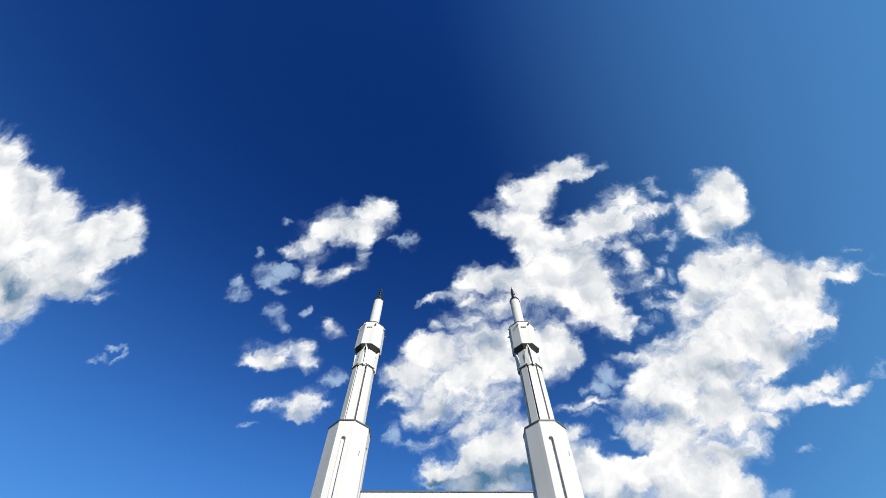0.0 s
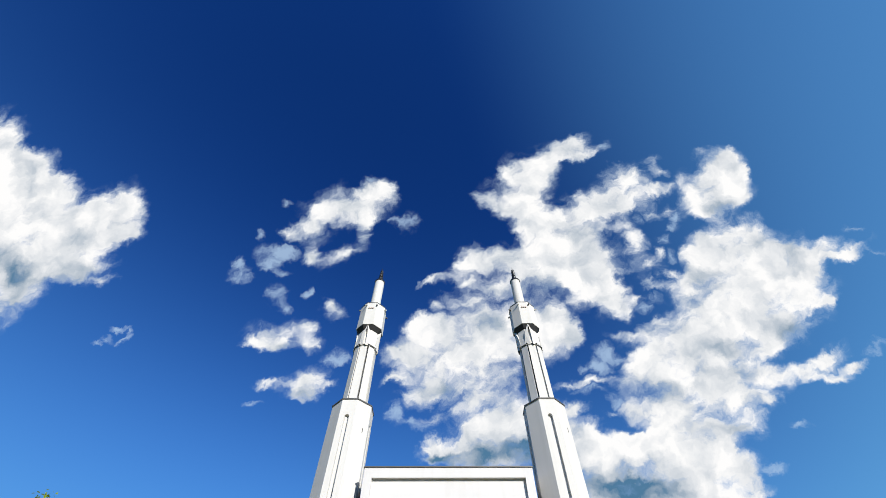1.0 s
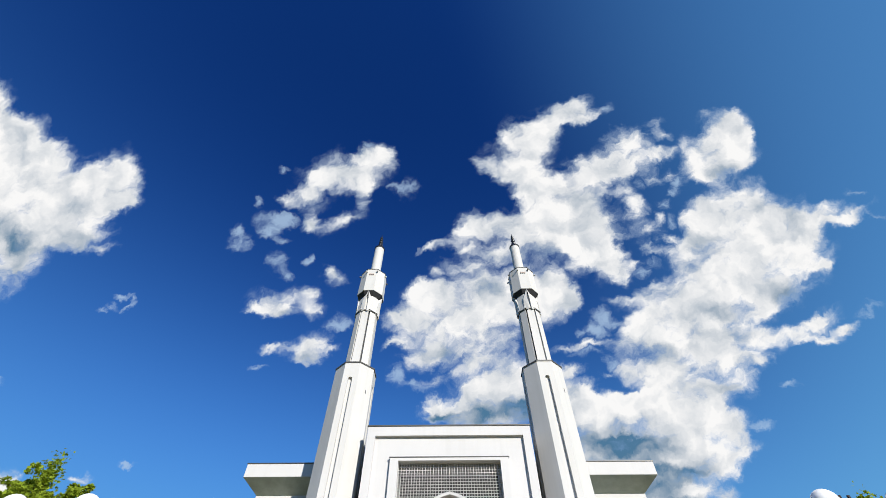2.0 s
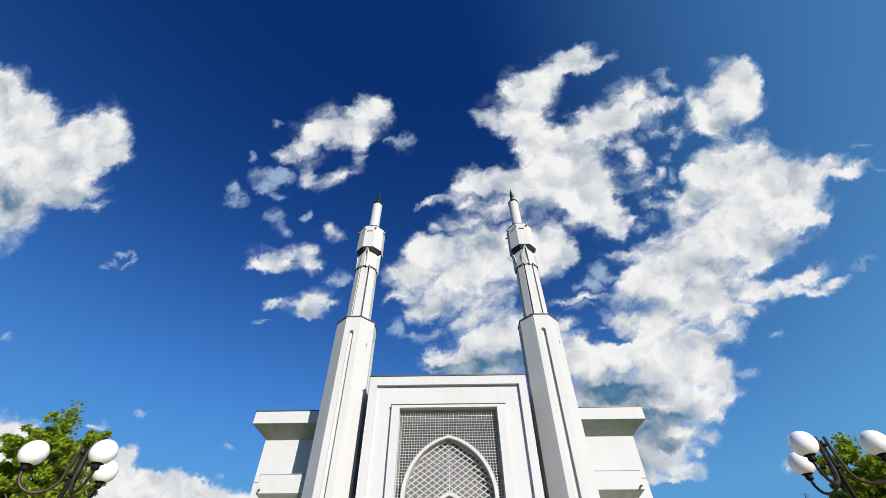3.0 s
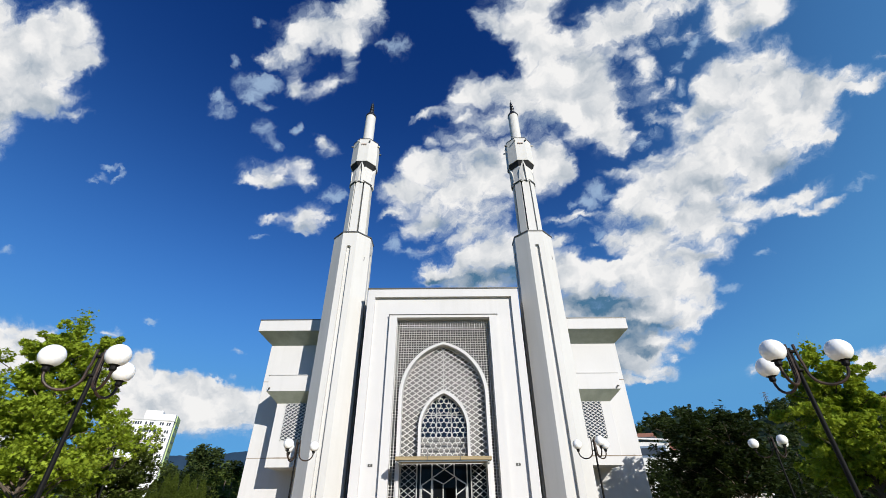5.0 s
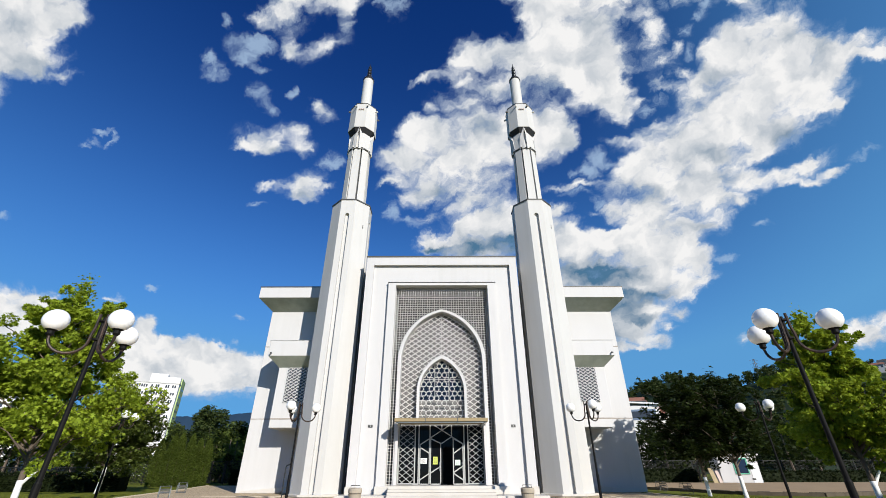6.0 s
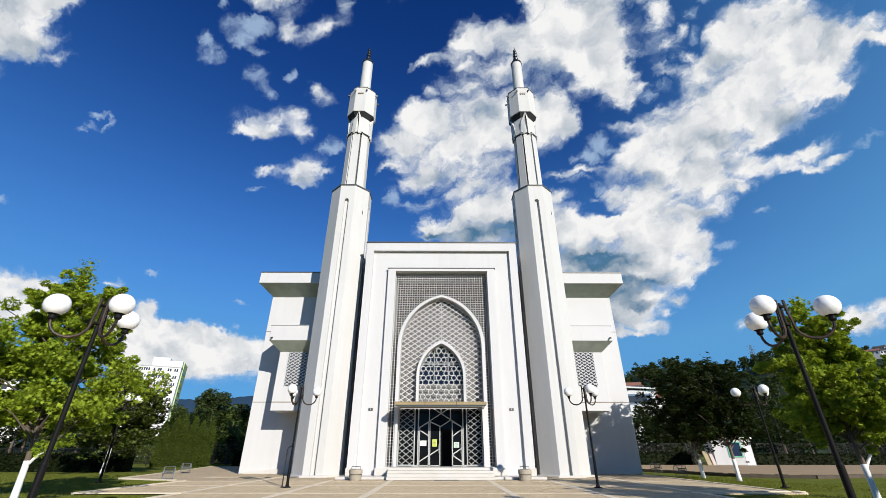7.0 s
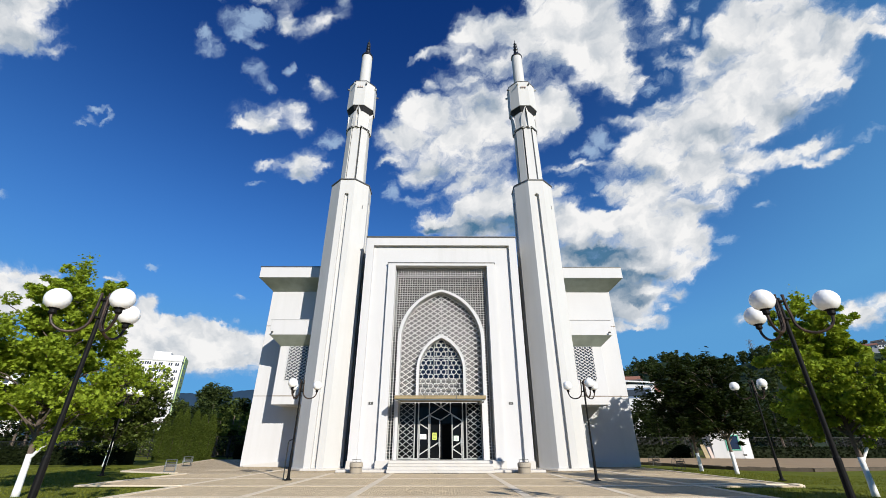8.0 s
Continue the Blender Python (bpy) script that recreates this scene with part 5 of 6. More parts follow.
def bench(at, turn, mat, label):
    """Small park seat between two six-sided wire ends."""
    b = thing("park_bench", label, "bench", "park benches", at=at, turn=turn)
    b.scale = (0.68, 0.68, 0.7)
    hexagon = [(0.52 * math.cos(radians(60 * k)), 0.5 + 0.5 * math.sin(radians(60 * k)) / 0.87) for k in range(7)]
    for x in (-0.45, 0.45):
        part("end_frame", Geo().tube([(x, y, z) for y, z in hexagon], [0.024] * 7, 6), mat, b, "six-sided wire end")
        for k in range(-2, 3):
            h = 0.5 * min(1.0, (0.52 - abs(0.16 * k)) / 0.26)
            part("end_wire", Geo().tube([(x, 0.16 * k, 0.5 - h), (x, 0.16 * k, 0.5 + h)], [0.008] * 2, 4), mat, b)
    for y, z in hexagon[:6]:
        part("rail", Geo().tube([(-0.45, y, z), (0.45, y, z)], [0.02] * 2, 6), mat, b)
    for k in range(4):
        part("seat_slat", Geo().box(-0.43, 0.43, -0.3 + k * 0.13, -0.2 + k * 0.13, 0.42, 0.45), COPING, b, "dark slat")
    for k in range(2):
        part("back_slat", Geo().box(-0.43, 0.43, 0.24 + k * 0.06, 0.26 + k * 0.06, 0.55 + k * 0.14, 0.65 + k * 0.14), COPING, b, "dark slat")
    return b


steel_bench = bench((-17.9, 30.6, 0), 25, STEEL, "small grey steel seat with six-sided wire ends beside the path")
copy_thing(steel_bench, pose(-21.2, 38.5, 0, 0, 0, 40))
dark_bench = bench((18.1, 38.8, 0.0), -60, COPING, "small dark steel seat with six-sided wire ends on the lawn")
copy_thing(dark_bench, pose(17.2, 33.2, 0, 0, 0, -60))

# ---------------------------------------------------------------- trees


def maple_leaf():
    pts = []
    for k, (a, r) in enumerate(((0, 1.0), (28, 0.42), (58, 0.86), (88, 0.38), (125, 0.62), (180, 0.3), (235, 0.62), (272, 0.38), (302, 0.86), (332, 0.42))):
        pts.append((r * math.cos(radians(a)), r * math.sin(radians(a)), 0.06 * math.cos(radians(3 * a))))
    return np.array(pts)


def oval_leaf():
    return np.array([(-0.9, 0, 0), (-0.1, -0.42, 0.08), (0.95, 0, -0.05), (-0.1, 0.42, 0.08)])


def leaf_cloud(centres, normals_up, shape, size, seed):
    """One mesh of leaves at the given places."""
    r = np.random.default_rng(seed)
    n, k = len(centres), len(shape)
    az = r.uniform(0, 2 * np.pi, n)
    tilt = np.abs(r.normal(0.0, normals_up, n))
    taz = r.uniform(0, 2 * np.pi, n)
    up = np.stack([np.sin(tilt) * np.cos(taz), np.sin(tilt) * np.sin(taz), np.cos(tilt)], 1)
    a = np.stack([np.cos(az), np.sin(az), np.zeros(n)], 1)
    a -= up * (a * up).sum(1, keepdims=True)
    a /= np.linalg.norm(a, axis=1, keepdims=True)
    b = np.cross(up, a)
    s = size * r.uniform(0.6, 1.25, n)
    v = centres[:, None, :] + s[:, None, None] * (shape[None, :, 0:1] * a[:, None, :] + shape[None, :, 1:2] * b[:, None, :] + shape[None, :, 2:3] * up[:, None, :])
    me = bpy.data.meshes.new("leaves")
    me.vertices.add(n * k)
    me.vertices.foreach_set("co", v.reshape(-1))
    me.loops.add(n * k)
    me.loops.foreach_set("vertex_index", np.arange(n * k, dtype=np.int32))
    me.polygons.add(n)
    me.polygons.foreach_set("loop_start", np.arange(0, n * k, k, dtype=np.int32))
    me.polygons.foreach_set("loop_total", np.full(n, k, dtype=np.int32))
    me.update(calc_edges=True)
    me.validate()
    return me


def tree(at, label, height, crown_foot, radius, leaves, leaf, mat, seed, painted=1.6, trunk=0.16, lobes=26, lean=(0.0, 0.0), fork=False, narrow=0.55, group="plaza trees", up=0.6):
    """Tapered trunk with limbs and a ragged crown of leaf clumps. narrow: how far the crown draws in to the top."""
    r = random.Random(seed)
    nr = np.random.default_rng(seed)
    t = thing("tree", label, "tree", group, at=at)
    split = crown_foot + 0.15 * (height - crown_foot)
    axis = lambda z: Vector((lean[0] * z + 0.035 * math.sin(z * 1.3 + seed), lean[1] * z + 0.035 * math.cos(z * 1.1 + seed), z)) - Vector((0.035 * math.sin(seed), 0.035 * math.cos(seed), 0))
    girth = lambda z: trunk * (1.0 + 0.35 * max(0.0, 0.35 - z)) * max(0.1, 1 - z / (height * 0.97))
    zs = [painted + (height * 0.93 - painted) * k / 10 for k in range(11)]
    part("trunk", Geo().tube([axis(z) for z in zs], [girth(z) for z in zs], 9), BARK, t, "grey-brown bark")
    if painted:
        zs = [painted * k / 6 for k in range(7)]
        part("lime_wash", Geo().tube([axis(z) for z in zs], [girth(z) + 0.004 for z in zs], 10), LIME, t, "white lime-washed foot", smooth=True)
    tips = []
    if fork:      # a low white-washed branch
        a = axis(painted * 0.85)
        bough = [a, a + Vector((0.18, 0.0, 0.24)), a + Vector((0.42, 0.03, 0.5)), a + Vector((0.8, 0.06, 1.0)), a + Vector((1.2, 0.1, 1.6))]
        part("low_branch", Geo().tube(bough[:3], [trunk * 0.5, trunk * 0.46, trunk * 0.42], 8), LIME, t, "white-washed branch")
        part("limb", Geo().tube(bough[2:], [trunk * 0.4, trunk * 0.34, trunk * 0.15], 8), BARK, t)
    for k in range(lobes):
        f = (k + 0.5) / lobes
        z0 = crown_foot * 0.9 + (height * 0.86 - crown_foot * 0.9) * f ** 1.15
        az = k * 2.399 + r.uniform(-0.5, 0.5)
        rel = (z0 - crown_foot) / (height - crown_foot)
        reach = radius * (1 - narrow * max(0.0, rel) ** 1.2) * r.uniform(0.62, 1.12) * (0.72 if rel < 0.05 else 1.0)
        rise = r.uniform(0.15, 0.6) * reach
        a = axis(max(painted * 0.95 + 0.1, z0 - 0.4 * reach))
        tip = axis(z0) + Vector((math.cos(az) * reach, math.sin(az) * reach, rise * 0.6))
        mid = a.lerp(tip, 0.5) + Vector((0, 0, 0.12 * reach))
        part("limb", Geo().tube([a, mid, tip], [trunk * 0.34 * (1 - 0.6 * max(0, rel)), trunk * 0.2 * (1 - 0.5 * max(0, rel)), 0.012], 6, False), BARK, t)
        tips.append((a, mid, tip, reach))
    pts = []
    per = leaves / lobes
    for a, mid, tip, reach in tips:
        clumps = 8
        for c in range(clumps):
            f = 0.3 + 0.8 * (c + r.random()) / clumps
            base = mid.lerp(tip, (f - 0.5) * 2) if f > 0.5 else a.lerp(mid, f * 2)
            base = base + Vector((r.gauss(0, 0.2), r.gauss(0, 0.2), r.gauss(0, 0.2))) * reach
            size = reach * r.uniform(0.09, 0.2)
            m = int(per / clumps * r.uniform(0.4, 1.6))
            q = nr.normal(0, 1, (m, 3))
            q /= np.linalg.norm(q, axis=1, keepdims=True)
            q *= (nr.uniform(0.35, 1.0, (m, 1)) ** 0.6) * size
            q[:, 2] *= 0.85
            pts.append(q + np.array(base))
    top = axis(height * 0.97)
    m = int(per * 0.7)
    q = nr.normal(0, 0.3, (m, 3)) * np.array([0.55, 0.55, 1.1]) * radius * 0.4
    pts.append(q + np.array(top) - np.array([0, 0, radius * 0.12]))
    me = leaf_cloud(np.concatenate(pts), up, leaf[0], leaf[1], seed)
    me.materials.append(mat)
    part("crown", me, mat, t, "ragged leafy crown")
    return t


MAPLE_LEAF, OVAL = maple_leaf(), oval_leaf()
tree((-14.9, 16.65, -0.05), "young maple with a white-washed trunk and bright green leaves", 8.9, 2.85, 2.95, 56000, (MAPLE_LEAF, 0.105), MAPLE, 5, 1.35, 0.11, 60, (-0.1, 0.0), True, 0.8, up=1.05)
right_maple = tree((15.5, 16.8, -0.05), "young maple with a white-washed leaning trunk and bright green leaves", 7.5, 2.6, 2.15, 52000, (MAPLE_LEAF, 0.105), MAPLE, 8, 1.25, 0.105, 58, (0.0, 0.0), True, 0.7, up=1.05)
copy_thing(right_maple, pose(15.2, 9.4, -0.05, 0, 0, 140))
copy_thing(right_maple, pose(18.6, 7.8, -0.05, 0, 0, 250))
tree((-28.0, 38.4, -0.05), "leafy tree with a white-washed trunk beside the hedge", 7.3, 2.1, 4.0, 30000, (MAPLE_LEAF, 0.17), MIDLEAF, 12, 1.9, 0.15, 48, (0.02, 0.0))
tree((18.2, 32.2, -0.05), "dark round-crowned tree with a white-washed trunk", 7.9, 2.7, 2.9, 13000, (OVAL, 0.17), DARKLEAF, 21, 1.15, 0.12, 44, (0, 0), False, 0.35)
tree((18.6, 29.0, -0.05), "dark round-crowned tree with a white-washed forked trunk", 7.4, 2.75, 2.75, 11000, (OVAL, 0.16), DARKLEAF, 27, 1.25, 0.12, 44, (0.0, 0.0), False, 0.35)

# ---------------------------------------------------------------- single pavers, bevelled, in running bond


def paver_block(w, d):
    return [(-w, -d, -0.012), (w, -d, -0.012), (w, d, -0.012), (-w, d, -0.012), (0.006 - w, 0.006 - d, 0), (w - 0.006, 0.006 - d, 0), (w - 0.006, d - 0.006, 0), (0.006 - w, d - 0.006, 0)]


PAVER_FACES = [(4, 5, 6, 7), (0, 1, 5, 4), (1, 2, 6, 5), (2, 3, 7, 6), (3, 0, 4, 7)]
random.seed(17)
one_paver = Geo().add(paver_block(0.117, 0.057), PAVER_FACES).mesh("paver", PIECE)
rest = Geo()
for x0, x1, y0, y1 in ((-11.1, 11.1, 10.5, 20.2), (-15.5, 15.5, 20.2, 28.9)):
    for j in range(int((y1 - y0) / 0.12)):
        y = y0 + 0.06 + j * 0.12
        for i in range(int((x1 - x0) / 0.24)):
            x = x0 + 0.12 + 0.12 * (j % 2) + i * 0.24
            z = -0.004 + random.uniform(-0.002, 0.0015)
            if -2.9 < x < 2.85 and 12.27 < y < 13.8:
                ob = part("paver", one_paver, PIECE, plaza)
                ob.location = (x, y, z)
            else:
                rest.add([(x + a, y + b, z + c) for a, b, c in paver_block(0.117, 0.057)], PAVER_FACES)
part("pavers", rest, PIECE, plaza)["kind"] = "stuff"

# ---------------------------------------------------------------- hedges and fences


def leafy_box(name, label, x0, x1, y0, y1, z1, n, size, mat, seed, category="hedge", turn=0.0, at=(0, 0, 0)):
    """A clipped hedge: leaves over a dark twiggy core."""
    nr = np.random.default_rng(seed)
    h = thing(name, label, category, "hedges", at=at, turn=turn)
    core = Geo().box(x0 + 0.12, x1 - 0.12, y0 + 0.12, y1 - 0.12, -0.05, z1 - 0.12)
    part("core", core, HEDGE, h)
    p = np.stack([nr.uniform(x0, x1, n), nr.uniform(y0, y1, n), nr.uniform(0.0, z1, n)], 1)
    side = nr.integers(0, 3, n)
    p[side == 0, 1] = y0 + nr.normal(0, 0.06, (side == 0).sum())
    p[side == 1, 2] = z1 + nr.normal(0, 0.07, (side == 1).sum())
    me = leaf_cloud(p, 1.0, OVAL, size, seed)
    me.materials.append(mat)
    part("leaves", me, mat, h)
    return h


leafy_box("hedge", "low dark clipped hedge along the lawn", -62, -28.5, 41.5, 43.0, 1.35, 9000, 0.16, HEDGE, 31)
leafy_box("hedge", "low dark clipped hedge beside the path", -26.5, -15.0, 58.0, 59.2, 1.6, 4000, 0.16, HEDGE, 32)
leafy_box("hedge", "low dark clipped hedge behind the side path", 17.0, 34.0, 61.5, 62.7, 1.5, 4000, 0.18, HEDGE, 33)
leafy_box("hedge", "low dark clipped hedge behind the side path", 38.5, 90.0, 59.0, 60.2, 1.3, 7000, 0.2, HEDGE, 34)


def thuja(at, height, radius, seed):
    """A full column with a blunt top and upright sprays."""
    nr = np.random.default_rng(seed)
    n = 16000
    t = thing("thuja", "dense upright green thuja with a blunt top", "thuja", "thuja row", at=at)
    part("trunk", Geo().tube([(0, 0, -0.05), (0, 0, height * 0.9)], [0.1, 0.02], 7), BARK, t)
    z = nr.uniform(0.01, 1, n)
    a = nr.uniform(0, 2 * np.pi, n)
    folds = 0.13 * np.sin(a * 5 + seed + 1.5 * z) + 0.07 * np.sin(a * 11 + 2 * seed) + 0.06 * np.sin(z * 17 + a * 3)
    r = radius * np.clip(1.0 - z ** 4.5, 0, 1) ** 0.6 * (0.9 - 0.12 * (1 - z) ** 2) * (0.85 + folds - np.abs(nr.normal(0, 0.13, n)))
    p = np.stack([r * np.cos(a), r * np.sin(a), z * height * (1 + 0.05 * np.sin(a * 3 + seed))], 1)
    me = leaf_cloud(p, 1.5, OVAL * np.array([1.3, 0.6, 1.0]), 0.08, seed)
    me.materials.append(THUJA)
    part("foliage", me, THUJA, t)
    return t


random.seed(41)
for k in range(6):
    thuja((-33.3 + k * 1.1 + random.uniform(-0.12, 0.12), 54.0 + random.uniform(-0.4, 0.4), -0.05), 5.2 + random.uniform(-0.55, 0.5), 0.74, 50 + k)


def fence(x0, x1, y, height, gap, label):
    f = thing("fence", label, "fence", "boundary fences")
    n = int((x1 - x0) / 2.5)
    for k in range(n + 1):
        x = x0 + (x1 - x0) * k / n
        part("post", Geo().box(x - 0.04, x + 0.04, y - 0.04, y + 0.04, -0.1, height + 0.1), FENCE, f)
    for z in (0.2, height):
        part("rail", Geo().box(x0, x1, y - 0.025, y + 0.025, z - 0.03, z + 0.03), FENCE, f)
    bars = Geo()
    for k in range(int((x1 - x0) / gap)):
        x = x0 + k * gap
        bars.box(x - 0.012, x + 0.012, y - 0.012, y + 0.012, 0.1, height)
    part("infill", bars, FENCE, f, "thin upright bars")["kind"] = "stuff"
    return f


fence(-62, -15, 60.2, 2.6, 0.16, "tall dark steel bar fence behind the hedge")
fence(17, 92, 63.5, 2.6, 0.16, "tall dark steel bar fence behind the path")
fence(-75, -31.5, 46.5, 1.9, 0.16, "dark steel bar fence behind the hedge")

# ---------------------------------------------------------------- kiosk
kiosk = thing("kiosk", "small white guard hut with a green window", "hut", at=(36.3, 57.0, 0.12), turn=-14)
part("body", Geo().box(-2.3, 2.0, -1.5, 1.7, 0, 2.9), WHITE, kiosk, bevel=0.03)
part("roof", Geo().box(-2.5, 2.2, -1.75, 1.9, 2.9, 3.05), LIME, kiosk)
part("window", Geo().box(-0.55, 0.75, -1.54, -1.5, 1.0, 2.5), BLUEGLASS, kiosk, "green-tinted window")
for x in (-0.6, 0.8):
    part("window_frame", Geo().box(x - 0.06, x + 0.06, -1.57, -1.5, 0.95, 2.55), AWNING, kiosk)
for z in (0.95, 2.55):
    part("window_frame", Geo().box(-0.66, 0.86, -1.57, -1.5, z - 0.06, z + 0.06), AWNING, kiosk)
part("door", Geo().box(1.05, 1.9, -1.53, -1.5, 0.02, 2.1), LIME, kiosk)
part("vent", Geo().box(0.95, 1.3, -1.55, -1.5, 0.3, 0.48), COPING, kiosk)
board = thing("leaning_board", "brown wooden board leaning against the hut", "board", at=(32.6, 55.6, 0.12), turn=10)
part("plank", Geo().box(-0.3, 0.3, -0.03, 0.03, 0, 1.6, pose(0, 0, 0, -18, 0, 0)), WOOD, board)
part("plank", Geo().box(0.5, 1.0, -0.03, 0.03, 0, 1.3, pose(0, 0, 0, -14, 0, 6)), BALCONY, board)

# ---------------------------------------------------------------- apartment tower and houses


def tower(at, turn):
    """White twelve-storey block with balconies on its front and a green-edged side."""
    b = thing("apartment_tower", "white twelve-storey apartment tower with loggias and a green edge", "apartment building", at=at, turn=turn)
    w, d, st = 22.0, 14.0, 2.85
    h = 12 * st
    part("wall", Geo().box(-w / 2, w / 2, 0, d, 0, h), BLOCKWALL, b)
    part("high_wall", Geo().box(2.0, w / 2, 0.5, d, h, h + 2.6), BLOCKWALL, b)
    part("machine_room", Geo().box(-0.5, 5.5, 4.0, d - 3, h + 0.2, h + 4.3), BLOCKWALL, b)
    part("roof", Geo().box(-w / 2 - 0.2, w / 2 + 0.2, -0.2, d + 0.2, h - 0.15, h + 0.25), GRIDBAR, b)
    part("green_edge", Geo().box(w / 2, w / 2 + 0.35, 3.5, d, 0, h + 2.6), BLOCKGREEN, b, "green panels along the side")
    for f in range(12):
        z = f * st
        for x, panes in ((-10.0, 2), (-7.6, 3), (-3.4, 4), (1.6, 1), (3.1, 2), (6.6, 2), (9.0, 2)):
            if f == 11 and x < 1:
                panes += 1
            for j in range(panes):
                part("window", Geo().box(x - 0.32 + j * 0.8, x + 0.26 + j * 0.8, -0.05, 0.0, z + 1.05, z + 2.2), WINDOWGLASS, b)
        part("floor_joint", Geo().box(-w / 2, w / 2, -0.03, 0, z - 0.06, z + 0.06), GRIDBAR, b)
        if f < 11:
            for x0, x1, dark in ((-11.0, -8.6, f in (3, 6, 8)), (-5.4, -3.9, f in (2, 7)), (-0.4, 2.6, f % 3 != 1), (4.7, 6.0, f in (4, 9))):
                bal = part("balcony", Geo().box(x0, x1, -1.2, 0, z, z + 0.15), GRIDBAR, b)
                part("parapet", Geo().box(x0, x1, -1.2, -1.1, z + 0.15, z + 1.1), BALCONY if dark else BLOCKWALL, bal)
                part("opening", Geo().box(x0 + 0.2, x1 - 0.2, -0.04, 0, z + 0.2, z + 2.5), WINDOWGLASS, bal)
        for y in (5.5, 8.0, 11.0):
            part("side_window", Geo().box(w / 2, w / 2 + 0.4, y - 0.6, y + 0.6, z + 1.0, z + 2.3), WINDOWGLASS, b)
    part("awning", Geo().box(-1.9, 1.0, -1.6, -1.1, 5 * st + 2.0, 5 * st + 2.5), AWNING, b, "green awning")
    return b


tower((-119.4, 171.7, -1.0), 24)
flats = thing("apartment_block", "long white apartment block behind the trees", "apartment building", at=(-170.0, 150.0, 0), turn=35)
part("wall", Geo().box(-20, 20, 0, 12, 0, 31), BLOCKWALL, flats)
part("roof", Geo().box(-20.3, 20.3, -0.3, 12.3, 31, 31.5), COPING, flats)
for f in range(10):
    for k in range(12):
        part("window", Geo().box(-18.6 + k * 3.3, -17.0 + k * 3.3, -0.05, 0, 1 + f * 3, 2.5 + f * 3), WINDOWGLASS, flats)


def house(at, turn, w, d, h, wall, seed):
    r = random.Random(seed)
    b = thing("house", "small pitched-roof house on the hillside", "house", "hillside houses", at=at, turn=turn)
    part("wall", Geo().box(-w / 2, w / 2, 0, d, -3, h), wall, b)
    part("roof", Geo().add([(-w / 2 - .4, -.5, h), (w / 2 + .4, -.5, h), (w / 2 + .4, d + .5, h), (-w / 2 - .4, d + .5, h), (-w / 2 - .4, d / 2, h + d * .32), (w / 2 + .4, d / 2, h + d * .32)],
                           [(0, 1, 5, 4), (2, 3, 4, 5), (0, 4, 3), (1, 2, 5), (3, 2, 1, 0)]), ROOFTILE if r.random() < 0.15 else COPING, b)
    for f in range(int(h // 2.8)):
        for k in range(3):
            x = -w / 2 + w * (k + 0.5) / 3
            part("window", Geo().box(x - 0.55, x + 0.55, -0.06, 0, f * 2.8 + 0.9, f * 2.8 + 2.2), WINDOWGLASS, b)
    return b


def ground_height(x, y):
    """Rising hills behind: a long slope on the right, a lower one on the left."""
    r, az = math.hypot(x, y), math.degrees(math.atan2(x, y))
    f = max(0.0, min(1.0, (r - 150) / 330))
    side = max(0.0, min(1.0, (az - 6) / 19))
    return 73 * f * f * (3 - 2 * f) * side * (0.96 + 0.06 * math.sin(az * 0.5)) - 0.3


hill = Geo()
nx, ny = 60, 30
for j in range(ny + 1):
    for i in range(nx + 1):
        x, y = 20 + i * 16.0, 145 + j * 22.0
        hill.v.append((x, y, ground_height(x, y) + (2.5 * noise.noise(Vector((x * 0.02, y * 0.02, 0))) if y > 170 else -0.3) if i and j else -3.0))
for j in range(ny):
    for i in range(nx):
        a = j * (nx + 1) + i
        hill.f.append((a, a + 1, a + nx + 2, a + nx + 1))
tagged(part("hillside", hill, HILL), "wooded green hillside with houses", "hill", kind="structure")


def ridge(name, label, mat, y, x0, x1, profile, seed):
    g = Geo()
    n = 160
    for i in range(n + 1):
        x = x0 + (x1 - x0) * i / n
        z = profile(i / n) + 5 * noise.noise(Vector((x * 0.012, seed, 0))) + 2.5 * noise.noise(Vector((x * 0.05, seed, 3)))
        g.v += [(x, y, -2), (x, y + 60, z), (x, y + 400, z * 0.6)]
    for i in range(n):
        a = i * 3
        g.f += [(a, a + 3, a + 4, a + 1), (a + 1, a + 4, a + 5, a + 2)]
    return tagged(part(name, g, mat, smooth=True), label, "hill", kind="structure")


ridge("far_ridge", "distant blue-green wooded ridge", FARHILL, 1500, -1700, -200, lambda f: 184 + 14 * math.sin(f * 9.0), 1.0)
ridge("near_ridge", "distant green wooded ridge", HILL, 1050, -560, 60, lambda f: 70 + 20 * f, 7.0)

random.seed(61)
for k in range(26):
    az = radians(random.uniform(43.5, 52))
    r = random.uniform(425, 478)
    x, y = r * math.sin(az), r * math.cos(az)
    house((x, y, ground_height(x, y) + 2.5), -45 + random.uniform(-25, 25), random.uniform(5, 7.5), random.uniform(5, 6.5), random.choice((2.9, 3.2, 3.2, 5.0)), random.choice((HOUSEWALL, BLOCKWALL)), k)
for x, y, z, w in ((62, 140, 13.0, 9), (72, 152, 12.5, 11), (66, 150, 15.5, 10), (80, 165, 15, 12)):
    house((x, y, z), -15, w, 9, 5.8, HOUSEWALL if y > 120 else BLOCKWALL, int(x))
gable = thing("modern_house", "white modern house with blue-grey cladding", "house", at=(43.6, 98.0, 2.6), turn=-18)
part("wall", Geo().box(-5, 5, 0, 8, -2.65, 11.6), BLOCKWALL, gable)
part("cladding", Geo().box(-4.2, 4.2, -0.1, 0, 8.6, 10.8), BLUETRIM, gable)
